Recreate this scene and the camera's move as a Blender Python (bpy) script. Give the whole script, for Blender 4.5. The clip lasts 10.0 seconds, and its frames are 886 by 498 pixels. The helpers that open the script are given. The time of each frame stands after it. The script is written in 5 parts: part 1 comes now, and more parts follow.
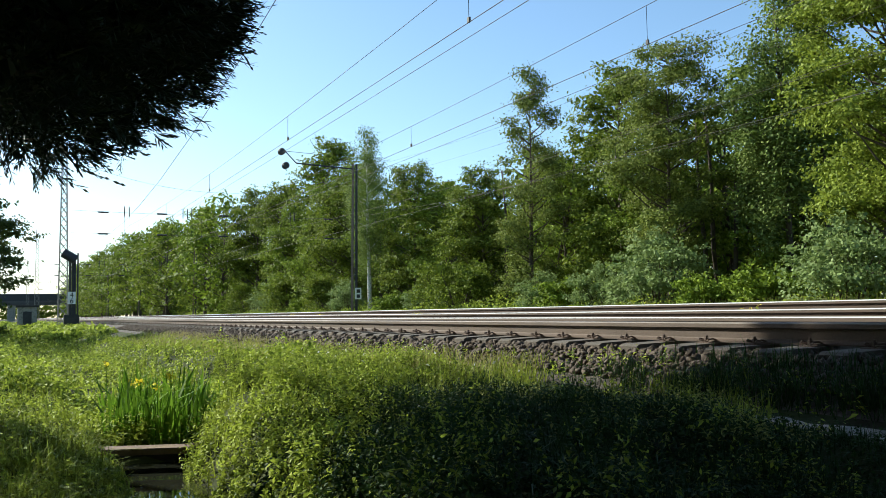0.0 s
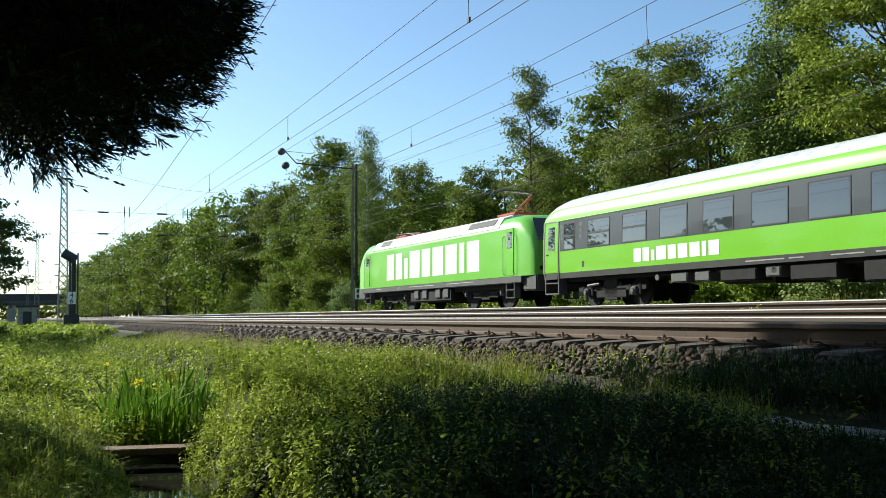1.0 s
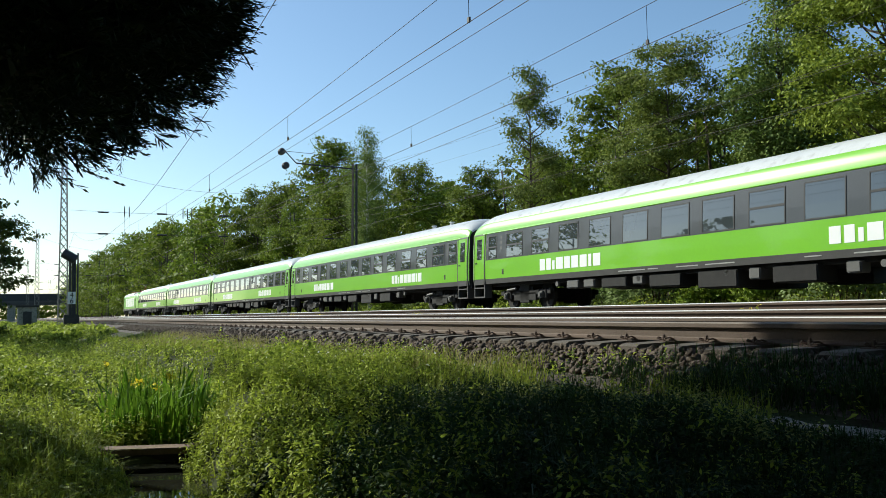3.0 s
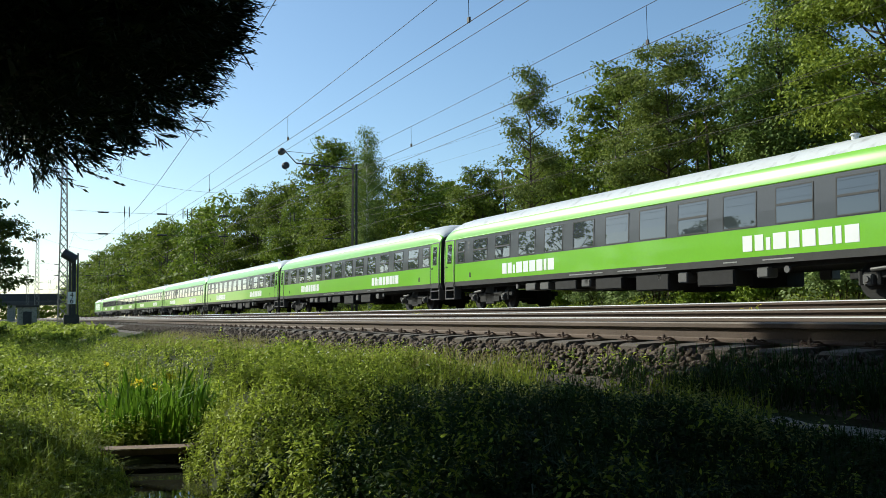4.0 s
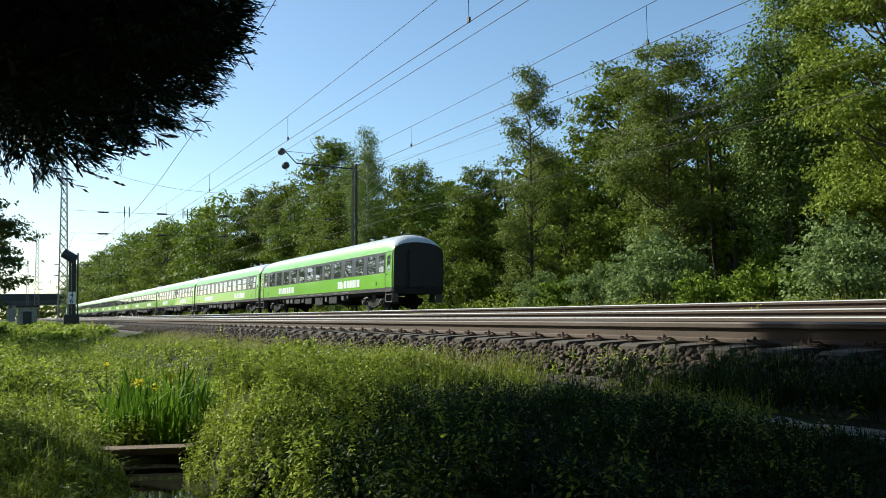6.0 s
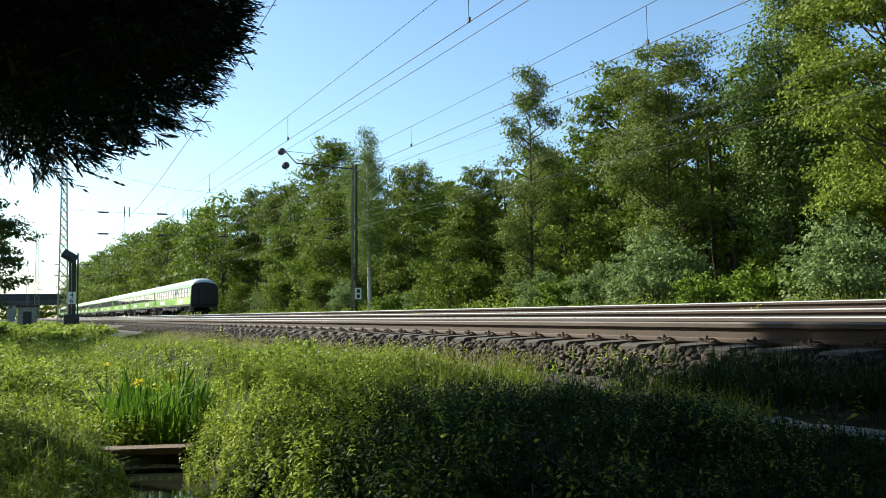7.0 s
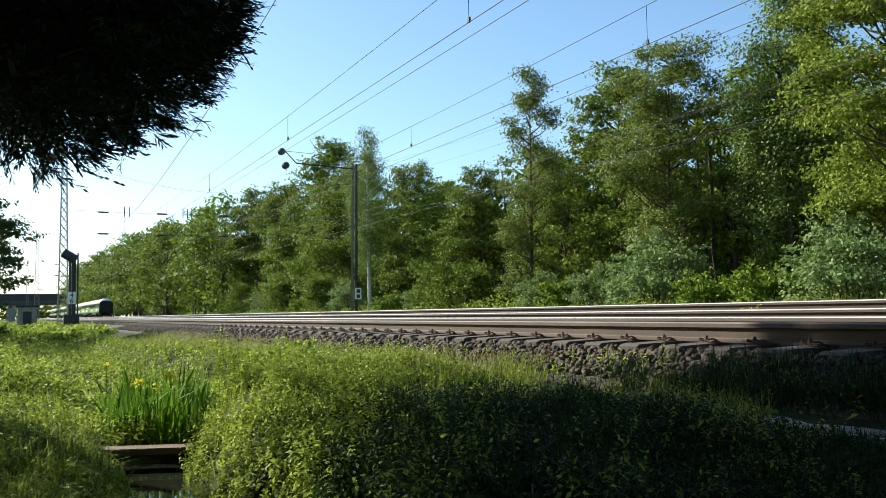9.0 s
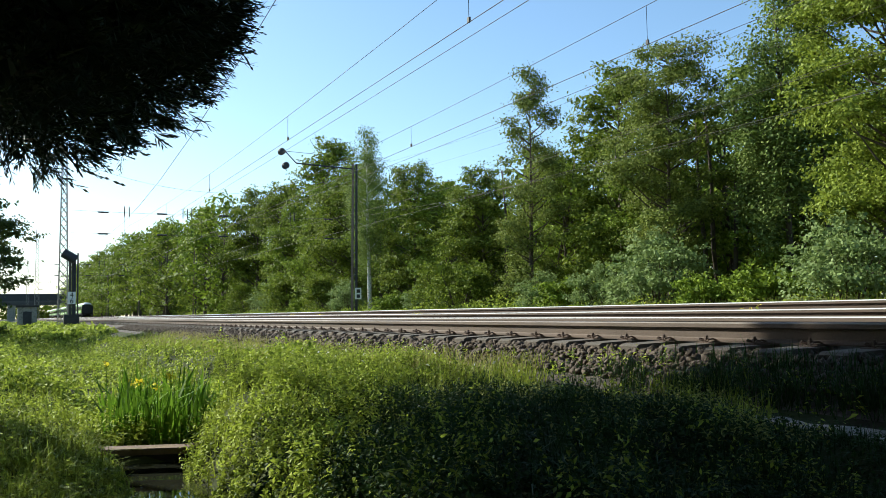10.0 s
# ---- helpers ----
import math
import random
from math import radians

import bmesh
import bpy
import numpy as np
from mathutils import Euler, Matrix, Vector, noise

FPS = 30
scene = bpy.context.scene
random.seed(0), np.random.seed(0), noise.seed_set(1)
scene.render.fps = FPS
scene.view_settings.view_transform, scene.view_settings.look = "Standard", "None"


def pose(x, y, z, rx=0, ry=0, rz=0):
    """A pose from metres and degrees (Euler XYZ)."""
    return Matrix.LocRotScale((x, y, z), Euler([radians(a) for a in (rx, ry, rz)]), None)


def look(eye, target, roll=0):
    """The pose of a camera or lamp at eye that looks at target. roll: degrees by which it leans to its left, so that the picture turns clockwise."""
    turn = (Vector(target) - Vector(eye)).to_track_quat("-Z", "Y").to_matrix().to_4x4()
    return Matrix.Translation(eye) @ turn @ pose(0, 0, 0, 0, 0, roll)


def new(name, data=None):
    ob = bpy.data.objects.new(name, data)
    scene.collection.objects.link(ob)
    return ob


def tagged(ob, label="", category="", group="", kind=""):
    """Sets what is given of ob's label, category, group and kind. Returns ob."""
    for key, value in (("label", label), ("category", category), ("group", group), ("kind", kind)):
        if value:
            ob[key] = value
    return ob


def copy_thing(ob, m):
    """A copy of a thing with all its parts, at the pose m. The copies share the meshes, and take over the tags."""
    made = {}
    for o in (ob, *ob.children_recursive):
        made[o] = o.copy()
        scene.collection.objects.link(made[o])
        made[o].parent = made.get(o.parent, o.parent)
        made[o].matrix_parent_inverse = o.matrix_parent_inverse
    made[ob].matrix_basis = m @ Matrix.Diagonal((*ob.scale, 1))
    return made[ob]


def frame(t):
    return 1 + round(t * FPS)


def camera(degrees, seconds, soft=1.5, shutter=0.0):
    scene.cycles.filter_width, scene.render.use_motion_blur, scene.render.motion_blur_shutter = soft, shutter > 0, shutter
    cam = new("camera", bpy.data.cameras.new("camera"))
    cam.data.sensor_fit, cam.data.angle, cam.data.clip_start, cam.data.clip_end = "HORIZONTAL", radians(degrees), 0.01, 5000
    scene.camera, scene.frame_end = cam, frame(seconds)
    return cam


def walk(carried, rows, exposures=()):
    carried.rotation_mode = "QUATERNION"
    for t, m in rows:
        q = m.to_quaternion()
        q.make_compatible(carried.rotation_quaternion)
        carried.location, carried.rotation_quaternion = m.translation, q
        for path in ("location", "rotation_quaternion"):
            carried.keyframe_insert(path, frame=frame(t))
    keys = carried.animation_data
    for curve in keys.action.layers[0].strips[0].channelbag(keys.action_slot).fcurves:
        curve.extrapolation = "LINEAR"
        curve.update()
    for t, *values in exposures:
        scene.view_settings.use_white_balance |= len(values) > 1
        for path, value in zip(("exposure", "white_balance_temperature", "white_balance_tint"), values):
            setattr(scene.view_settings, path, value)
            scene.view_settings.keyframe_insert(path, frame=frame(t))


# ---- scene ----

# ---------------------------------------------------------------- camera
# x runs along the tracks (the train leaves towards -x), y points across them away from the camera, z = 0 is the near rail head
YAW, PITCH, ROLL = radians(26.13), radians(4.03), -1.0
EYE = Vector((0.0, 0.0, 0.14))
cam = camera(53.13, 10.0, soft=0.75)
AIM = Vector((-math.cos(YAW) * math.cos(PITCH), math.sin(YAW) * math.cos(PITCH), math.sin(PITCH)))
STAND = look(EYE, EYE + AIM, ROLL)
BASE = 0.88  # stops; the clip's camera darkens its picture while the bright train fills it
walk(cam, [(0.0, STAND), (10.0, STAND)], [(t, BASE + d, 6300, 1) for t, d in ((0.0, 0.0), (0.5, 0.0), (1.0, -0.2), (1.6, -0.38), (2.5, -0.48), (5.6, -0.5), (6.3, -0.25), (7.0, -0.06), (8.0, 0.0), (10.0, 0.0))])

# ---------------------------------------------------------------- light
SUN_DIR = Vector((-0.74, -0.44, 0.51)).normalized()
world = bpy.data.worlds.new("sky")
scene.world = world
world.use_nodes = True
wn = world.node_tree.nodes
sky = wn.new("ShaderNodeTexSky")
sky.sky_type = "NISHITA"
sky.sun_disc = False
sky.sun_elevation = math.asin(SUN_DIR.z)
sky.sun_rotation = math.atan2(SUN_DIR.x, SUN_DIR.y)
sky.air_density, sky.dust_density, sky.ozone_density = 1.0, 0.6, 3.2
wn["Background"].inputs["Strength"].default_value = 0.111
world.node_tree.links.new(sky.outputs[0], wn["Background"].inputs["Color"])
lamp = bpy.data.lights.new("sun", "SUN")
lamp.energy, lamp.angle, lamp.color = 5.0, radians(0.55), (1.0, 0.94, 0.83)
new("sun", lamp).matrix_world = look(SUN_DIR * 60, (0, 0, 0))

# ---------------------------------------------------------------- helpers
rng = np.random.default_rng(7)


def material(name, color, rough=0.7, metal=0.0, vary=0.25, scale=4.0, fine=40.0, bump=0.2, dirt=None, dirt_amount=0.0, coat=0.0):
    """Principled surface with coarse and fine variation in colour, and fine relief."""
    m = bpy.data.materials.new(name)
    m.use_nodes = True
    nodes, links = m.node_tree.nodes, m.node_tree.links
    p = nodes["Principled BSDF"]
    p.inputs["Roughness"].default_value = rough
    p.inputs["Metallic"].default_value = metal
    p.inputs["Coat Weight"].default_value = coat
    tc = nodes.new("ShaderNodeTexCoord")
    n1 = nodes.new("ShaderNodeTexNoise")
    n1.inputs["Scale"].default_value, n1.inputs["Detail"].default_value = scale, 4
    n2 = nodes.new("ShaderNodeTexNoise")
    n2.inputs["Scale"].default_value, n2.inputs["Detail"].default_value = fine, 3
    for n in (n1, n2):
        links.new(tc.outputs["Object"], n.inputs["Vector"])
    mix = nodes.new("ShaderNodeMath")
    mix.operation = "MULTIPLY_ADD"
    mix.inputs[1].default_value = 0.6
    links.new(n1.outputs["Fac"], mix.inputs[0])
    half = nodes.new("ShaderNodeMath")
    half.operation = "MULTIPLY"
    half.inputs[1].default_value = 0.4
    links.new(n2.outputs["Fac"], half.inputs[0])
    links.new(half.outputs[0], mix.inputs[2])
    ramp = nodes.new("ShaderNodeValToRGB")
    ramp.color_ramp.elements[0].position, ramp.color_ramp.elements[1].position = 0.3, 0.7
    ramp.color_ramp.elements[0].color = (*[c * (1 - vary) for c in color], 1)
    ramp.color_ramp.elements[1].color = (*[min(1, c * (1 + vary)) for c in color], 1)
    links.new(mix.outputs[0], ramp.inputs[0])
    out = ramp.outputs[0]
    if dirt:
        n3 = nodes.new("ShaderNodeTexNoise")
        n3.inputs["Scale"].default_value, n3.inputs["Detail"].default_value = scale * 2.3, 6
        links.new(tc.outputs["Object"], n3.inputs["Vector"])
        r3 = nodes.new("ShaderNodeValToRGB")
        r3.color_ramp.elements[0].position, r3.color_ramp.elements[1].position = 0.62 - dirt_amount * 0.3, 0.8 - dirt_amount * 0.3
        links.new(n3.outputs["Fac"], r3.inputs[0])
        mx = nodes.new("ShaderNodeMix")
        mx.data_type = "RGBA"
        links.new(r3.outputs[0], mx.inputs["Factor"])
        links.new(out, mx.inputs["A"])
        mx.inputs["B"].default_value = (*dirt, 1)
        out = mx.outputs["Result"]
    links.new(out, p.inputs["Base Color"])
    if bump:
        b = nodes.new("ShaderNodeBump")
        b.inputs["Strength"].default_value, b.inputs["Distance"].default_value = bump, 0.02
        links.new(n2.outputs["Fac"], b.inputs["Height"])
        links.new(b.outputs[0], p.inputs["Normal"])
    return m


def leaf_material(name, dark, light, translucent=0.35, rough=0.6):
    """Leaves: colour varies leaf by leaf, some light passes through."""
    m = bpy.data.materials.new(name)
    m.use_nodes = True
    nodes, links = m.node_tree.nodes, m.node_tree.links
    p = nodes["Principled BSDF"]
    p.inputs["Roughness"].default_value = rough
    p.inputs["Specular IOR Level"].default_value = 0.12 if rough > 0.5 else 0.32
    geo = nodes.new("ShaderNodeNewGeometry")
    tc = nodes.new("ShaderNodeTexCoord")
    n1 = nodes.new("ShaderNodeTexNoise")
    n1.inputs["Scale"].default_value = 0.7
    links.new(tc.outputs["Object"], n1.inputs["Vector"])
    mean = nodes.new("ShaderNodeMath")
    mean.operation = "MULTIPLY_ADD"
    mean.inputs[1].default_value, mean.inputs[2].default_value = 0.55, -0.05
    links.new(geo.outputs["Random Per Island"], mean.inputs[0])
    add = nodes.new("ShaderNodeMath")
    add.operation = "MULTIPLY_ADD"
    add.inputs[1].default_value = 0.5
    links.new(n1.outputs["Fac"], add.inputs[0])
    links.new(mean.outputs[0], add.inputs[2])
    ramp = nodes.new("ShaderNodeValToRGB")
    ramp.color_ramp.elements[0].color, ramp.color_ramp.elements[1].color = (*dark, 1), (*light, 1)
    ramp.color_ramp.elements[0].position, ramp.color_ramp.elements[1].position = 0.1, 0.7
    links.new(add.outputs[0], ramp.inputs[0])
    links.new(ramp.outputs[0], p.inputs["Base Color"])
    tr = nodes.new("ShaderNodeBsdfTranslucent")
    links.new(ramp.outputs[0], tr.inputs["Color"])
    mix = nodes.new("ShaderNodeMixShader")
    mix.inputs[0].default_value = translucent
    links.new(p.outputs[0], mix.inputs[1])
    links.new(tr.outputs[0], mix.inputs[2])
    links.new(mix.outputs[0], nodes["Material Output"].inputs[0])
    return m


def link_mesh(name, me, mat, parent=None, label=""):
    if mat is not None:
        me.materials.append(mat)
    ob = new(name, me)
    if parent is not None:
        ob.parent = parent
    return tagged(ob, label)


def part(name, bm, mat, parent=None, label="", smooth=False):
    """One mesh object out of a bmesh, under a thing or a part."""
    bmesh.ops.recalc_face_normals(bm, faces=bm.faces)
    for f in bm.faces:
        f.smooth = smooth
    me = bpy.data.meshes.new(name)
    bm.to_mesh(me)
    bm.free()
    return link_mesh(name, me, mat, parent, label)


def polys(name, verts, size, mat, parent=None, label="", smooth=False):
    """Mesh from an array (n, size, 3) of separate polygons."""
    verts = np.asarray(verts, dtype=np.float32)
    n = len(verts)
    me = bpy.data.meshes.new(name)
    me.vertices.add(n * size)
    me.vertices.foreach_set("co", verts.ravel())
    me.loops.add(n * size)
    me.loops.foreach_set("vertex_index", np.arange(n * size, dtype=np.int32))
    me.polygons.add(n)
    me.polygons.foreach_set("loop_start", np.arange(0, n * size, size, dtype=np.int32))
    me.polygons.foreach_set("loop_total", np.full(n, size, dtype=np.int32))
    me.update(calc_edges=True)
    return link_mesh(name, me, mat, parent, label)


def solids(name, base_f, places, mat, parent=None, label=""):
    """Many small copies of one solid, joined: places is (n, k, 3) vertex positions."""
    n, k = places.shape[:2]
    faces = (np.asarray(base_f)[None] + (np.arange(n) * k)[:, None, None]).reshape(-1, len(base_f[0]))
    size = faces.shape[1]
    me = bpy.data.meshes.new(name)
    me.vertices.add(n * k)
    me.vertices.foreach_set("co", places.astype(np.float32).ravel())
    me.loops.add(faces.size)
    me.loops.foreach_set("vertex_index", faces.astype(np.int32).ravel())
    me.polygons.add(len(faces))
    me.polygons.foreach_set("loop_start", np.arange(0, faces.size, size, dtype=np.int32))
    me.polygons.foreach_set("loop_total", np.full(len(faces), size, dtype=np.int32))
    me.update(calc_edges=True)
    return link_mesh(name, me, mat, parent, label)


def box(bm, x0, x1, y0, y1, z0, z1, bevel=0.0):
    r = bmesh.ops.create_cube(bm, size=1.0)
    for v in r["verts"]:
        v.co = Vector(((x0 + x1) / 2 + v.co.x * (x1 - x0), (y0 + y1) / 2 + v.co.y * (y1 - y0), (z0 + z1) / 2 + v.co.z * (z1 - z0)))
    if bevel:
        bmesh.ops.bevel(bm, geom=list({e for v in r["verts"] for e in v.link_edges}), offset=bevel, segments=2, affect="EDGES")
    return bm


def boxed(*a, bevel=0.0):
    return box(bmesh.new(), *a, bevel=bevel)


def tube(bm, points, radii, sides=6):
    """A tapered tube through the points."""
    rings = []
    for i, (p, r) in enumerate(zip(points, radii)):
        p = Vector(p)
        d = Vector(points[min(i + 1, len(points) - 1)]) - Vector(points[max(i - 1, 0)])
        q = d.to_track_quat("Z", "Y")
        rings.append([bm.verts.new(p + q @ Vector((r * math.cos(2 * math.pi * k / sides), r * math.sin(2 * math.pi * k / sides), 0))) for k in range(sides)])
    for a, b in zip(rings, rings[1:]):
        for k in range(sides):
            bm.faces.new((a[k], a[(k + 1) % sides], b[(k + 1) % sides], b[k]))
    bm.faces.new(rings[0][::-1])
    bm.faces.new(rings[-1])
    return bm


def cylinder_y(bm, x, y0, y1, z, r, sides=20):
    return tube(bm, [(x, y0, z), (x, y1, z)], [r, r], sides)


def extrude(bm, profile, x0, x1, closed=True):
    """A profile of (y, z) drawn out along x."""
    a = [bm.verts.new((x0, y, z)) for y, z in profile]
    b = [bm.verts.new((x1, y, z)) for y, z in profile]
    n = len(profile)
    for k in range(n if closed else n - 1):
        bm.faces.new((a[k], a[(k + 1) % n], b[(k + 1) % n], b[k]))
    if closed:
        bm.faces.new(a[::-1])
        bm.faces.new(b)
    return bm


# ---------------------------------------------------------------- materials
M_ground = material("soil_and_grass", (0.045, 0.055, 0.018), 0.95, vary=0.45, scale=0.8, fine=14, bump=0.6, dirt=(0.035, 0.027, 0.017), dirt_amount=0.3)
M_ground.node_tree.nodes["Principled BSDF"].inputs["Specular IOR Level"].default_value = 0.1
M_ballast = material("ballast_bed", (0.062, 0.046, 0.034), 0.95, vary=0.5, scale=3, fine=22, bump=1.0)
M_stone = material("ballast_stone", (0.078, 0.056, 0.040), 0.9, vary=0.45, scale=9, fine=60, bump=0.4)
M_rail = material("rusty_rail_steel", (0.088, 0.056, 0.038), 0.75, metal=0.0, vary=0.25, scale=2, fine=60, bump=0.15)
# the glint on polished heads is painted in as a pale non-metal colour
M_railtop = material("polished_head_with_glint", (0.64, 0.63, 0.61), 0.36, metal=0.0, vary=0.06, scale=2, fine=80, bump=0.02)
M_oldtop = material("dull_rail_head", (0.17, 0.135, 0.11), 0.55, metal=0.2, vary=0.2, scale=2, fine=80, bump=0.05)
M_sleeper = material("concrete_sleeper", (0.085, 0.068, 0.053), 0.9, vary=0.25, scale=5, fine=60, bump=0.3)
M_clip = material("rusty_clip_steel", (0.10, 0.065, 0.05), 0.7, metal=0.3, vary=0.3, scale=20, fine=90, bump=0.2)
M_concrete = material("weathered_concrete", (0.34, 0.325, 0.28), 0.9, vary=0.25, scale=2, fine=40, bump=0.3, dirt=(0.12, 0.12, 0.09), dirt_amount=0.4)
M_steel = material("weathered_mast_steel", (0.24, 0.235, 0.21), 0.7, metal=0.2, vary=0.25, scale=3, fine=50, bump=0.1)
M_darksteel = material("dark_painted_steel", (0.035, 0.035, 0.037), 0.6, vary=0.3, scale=4, fine=50, bump=0.1)
M_rust = material("rusty_mast_steel", (0.17, 0.125, 0.10), 0.8, vary=0.3, scale=3, fine=50, bump=0.1)
M_wire = material("copper_wire", (0.07, 0.058, 0.05), 0.7, metal=0.2, vary=0.1, scale=1, fine=20, bump=0)
M_bark = material("brown_bark", (0.085, 0.065, 0.048), 0.95, vary=0.45, scale=3, fine=25, bump=0.8)
M_birchbark = material("white_birch_bark", (0.62, 0.60, 0.55), 0.8, vary=0.15, scale=5, fine=30, bump=0.3, dirt=(0.03, 0.028, 0.025), dirt_amount=0.35)
M_green = material("light_green_train_paint", (0.185, 0.50, 0.010), 0.30, vary=0.05, scale=0.8, fine=12, bump=0.01, coat=0.4)
M_locogreen = material("pale_green_locomotive_paint", (0.19, 0.54, 0.05), 0.32, vary=0.05, scale=0.8, fine=12, bump=0.01, coat=0.4)
M_band = material("dark_grey_window_band", (0.04, 0.042, 0.045), 0.3, vary=0.12, scale=1.5, fine=20, bump=0.01, coat=0.3)
M_roof = material("pale_grey_roof_paint", (0.62, 0.63, 0.62), 0.32, vary=0.08, scale=1.2, fine=18, bump=0.03, dirt=(0.42, 0.42, 0.40), dirt_amount=0.25)
M_skirt = material("grey_solebar_paint", (0.068, 0.066, 0.063), 0.6, vary=0.2, scale=2, fine=30, bump=0.05)
M_under = material("grimy_underframe", (0.016, 0.015, 0.014), 0.9, vary=0.4, scale=5, fine=50, bump=0.2)
M_box = material("grey_equipment_box", (0.08, 0.077, 0.072), 0.6, vary=0.2, scale=3, fine=40, bump=0.1)
M_white = material("white_lettering_film", (0.85, 0.86, 0.84), 0.4, vary=0.04, scale=2, fine=20, bump=0)
M_black = material("black_rubber", (0.018, 0.018, 0.018), 0.7, vary=0.3, scale=4, fine=40, bump=0.1)
M_red = material("red_pantograph_paint", (0.42, 0.05, 0.035), 0.5, vary=0.15, scale=4, fine=30, bump=0.05)
M_wood = material("wet_weathered_board", (0.16, 0.10, 0.065), 0.8, vary=0.35, scale=6, fine=50, bump=0.4)
M_yellow = leaf_material("yellow_petals", (0.75, 0.58, 0.03), (0.9, 0.76, 0.07), 0.3)
M_dullwhite = material("dull_white_stencil", (0.42, 0.42, 0.40), 0.6, vary=0.3, scale=6, fine=40, bump=0)
M_petal = leaf_material("white_petals", (0.7, 0.7, 0.62), (0.85, 0.85, 0.78), 0.3)

M_glass = bpy.data.materials.new("tinted_window_glass")
M_glass.use_nodes = True
_p = M_glass.node_tree.nodes["Principled BSDF"]
_p.inputs["Base Color"].default_value = (0.05, 0.06, 0.065, 1)
_p.inputs["Roughness"].default_value = 0.012
_p.inputs["IOR"].default_value = 1.7
_p.inputs["Coat Weight"].default_value = 1.0
_p.inputs["Coat Roughness"].default_value = 0.02

M_water = bpy.data.materials.new("still_ditch_water")
M_water.use_nodes = True
_p = M_water.node_tree.nodes["Principled BSDF"]
_p.inputs["Base Color"].default_value = (0.02, 0.022, 0.015, 1)
_p.inputs["Roughness"].default_value = 0.04
_n = M_water.node_tree.nodes.new("ShaderNodeTexNoise")
_n.inputs["Scale"].default_value = 6
_b = M_water.node_tree.nodes.new("ShaderNodeBump")
_b.inputs["Strength"].default_value, _b.inputs["Distance"].default_value = 0.12, 0.02
M_water.node_tree.links.new(_n.outputs["Fac"], _b.inputs["Height"])
M_water.node_tree.links.new(_b.outputs[0], _p.inputs["Normal"])

L_oak = leaf_material("oak_leaves", (0.046, 0.074, 0.009), (0.225, 0.285, 0.035), 0.27)
L_alder = leaf_material("alder_leaves", (0.062, 0.090, 0.016), (0.24, 0.285, 0.060), 0.27)
L_maple = leaf_material("maple_leaves", (0.060, 0.100, 0.011), (0.25, 0.335, 0.038), 0.27)
L_willow = leaf_material("willow_leaves", (0.11, 0.16, 0.045), (0.28, 0.36, 0.13), 0.3)
L_birch = leaf_material("birch_leaves", (0.06, 0.10, 0.02), (0.24, 0.31, 0.08), 0.28)
# near-black, as the backlit look of the sprays is put into the colour
L_conifer = leaf_material("backlit_conifer_sprays", (0.010, 0.018, 0.009), (0.022, 0.036, 0.016), 0.03)
L_grass = leaf_material("meadow_grass", (0.085, 0.12, 0.015), (0.36, 0.42, 0.06), 0.3)
L_dry = leaf_material("dry_grass", (0.25, 0.22, 0.07), (0.45, 0.42, 0.16), 0.35)
L_weed = leaf_material("nettle_leaves", (0.05, 0.095, 0.012), (0.45, 0.53, 0.075), 0.34, 0.6)
# bank shade put into a darker copy of the grass colour
L_shaded = leaf_material("shade_darkened_grass", (0.015, 0.038, 0.010), (0.055, 0.10, 0.025), 0.15)
# ash seen from its shadow side; that shade is in the leaf colour
L_shadowside = leaf_material("shadow_side_ash_leaves", (0.022, 0.040, 0.008), (0.085, 0.12, 0.022), 0.15)
L_pale = leaf_material("pale_herb_leaves", (0.11, 0.13, 0.024), (0.44, 0.46, 0.13), 0.3)
L_bright = leaf_material("fresh_maple_leaves", (0.080, 0.118, 0.015), (0.29, 0.35, 0.05), 0.30)
L_iris = leaf_material("iris_blades", (0.05, 0.11, 0.012), (0.19, 0.33, 0.03), 0.28)

# ---------------------------------------------------------------- ground and water
Y_N, Y_M, Y_T = 6.42, 10.75, 18.6
Z_N, Z_M, Z_T = 0.012, 0.145, 0.21


def smooth_step(a, b, x):
    t = np.clip((x - a) / (b - a), 0, 1)
    return t * t * (3 - 2 * t)


PROFILE_Y = [-400, -8, -1.0, 0.2, 1.9, 2.6, 3.5, 4.2, 5.15, 7.9, 9.2, 12.4, 13.2, 16.6, 17.5, 20.4, 22.5, 26, 45, 900]
PROFILE_Z = [-1.0, -0.9, -0.72, -0.72, -0.72, -0.72, -0.66, -0.53, -0.27, -0.25, -0.10, -0.10, -0.35, -0.35, -0.02, -0.02, -0.35, -0.2, 0.2, 1.0]


def ditch_edges(x):
    """The foot of the near bank and of the far bank of the ditch."""
    x = np.asarray(x, float)
    return (np.interp(x, [-60, -16, -11.5, -8.6, -7.2, -5.7, -3], [0.1, 0.2, 0.55, 0.52, 0.60, 0.66, 0.50]) + 0.03 * np.sin(4.1 * x),
            np.interp(x, [-60, -16, -11.5, -8.6, -7.2, -5.7, -3], [2.2, 2.5, 2.7, 2.0, 1.27, 1.04, 0.80]) + 0.04 * np.sin(3.3 * x + 1))


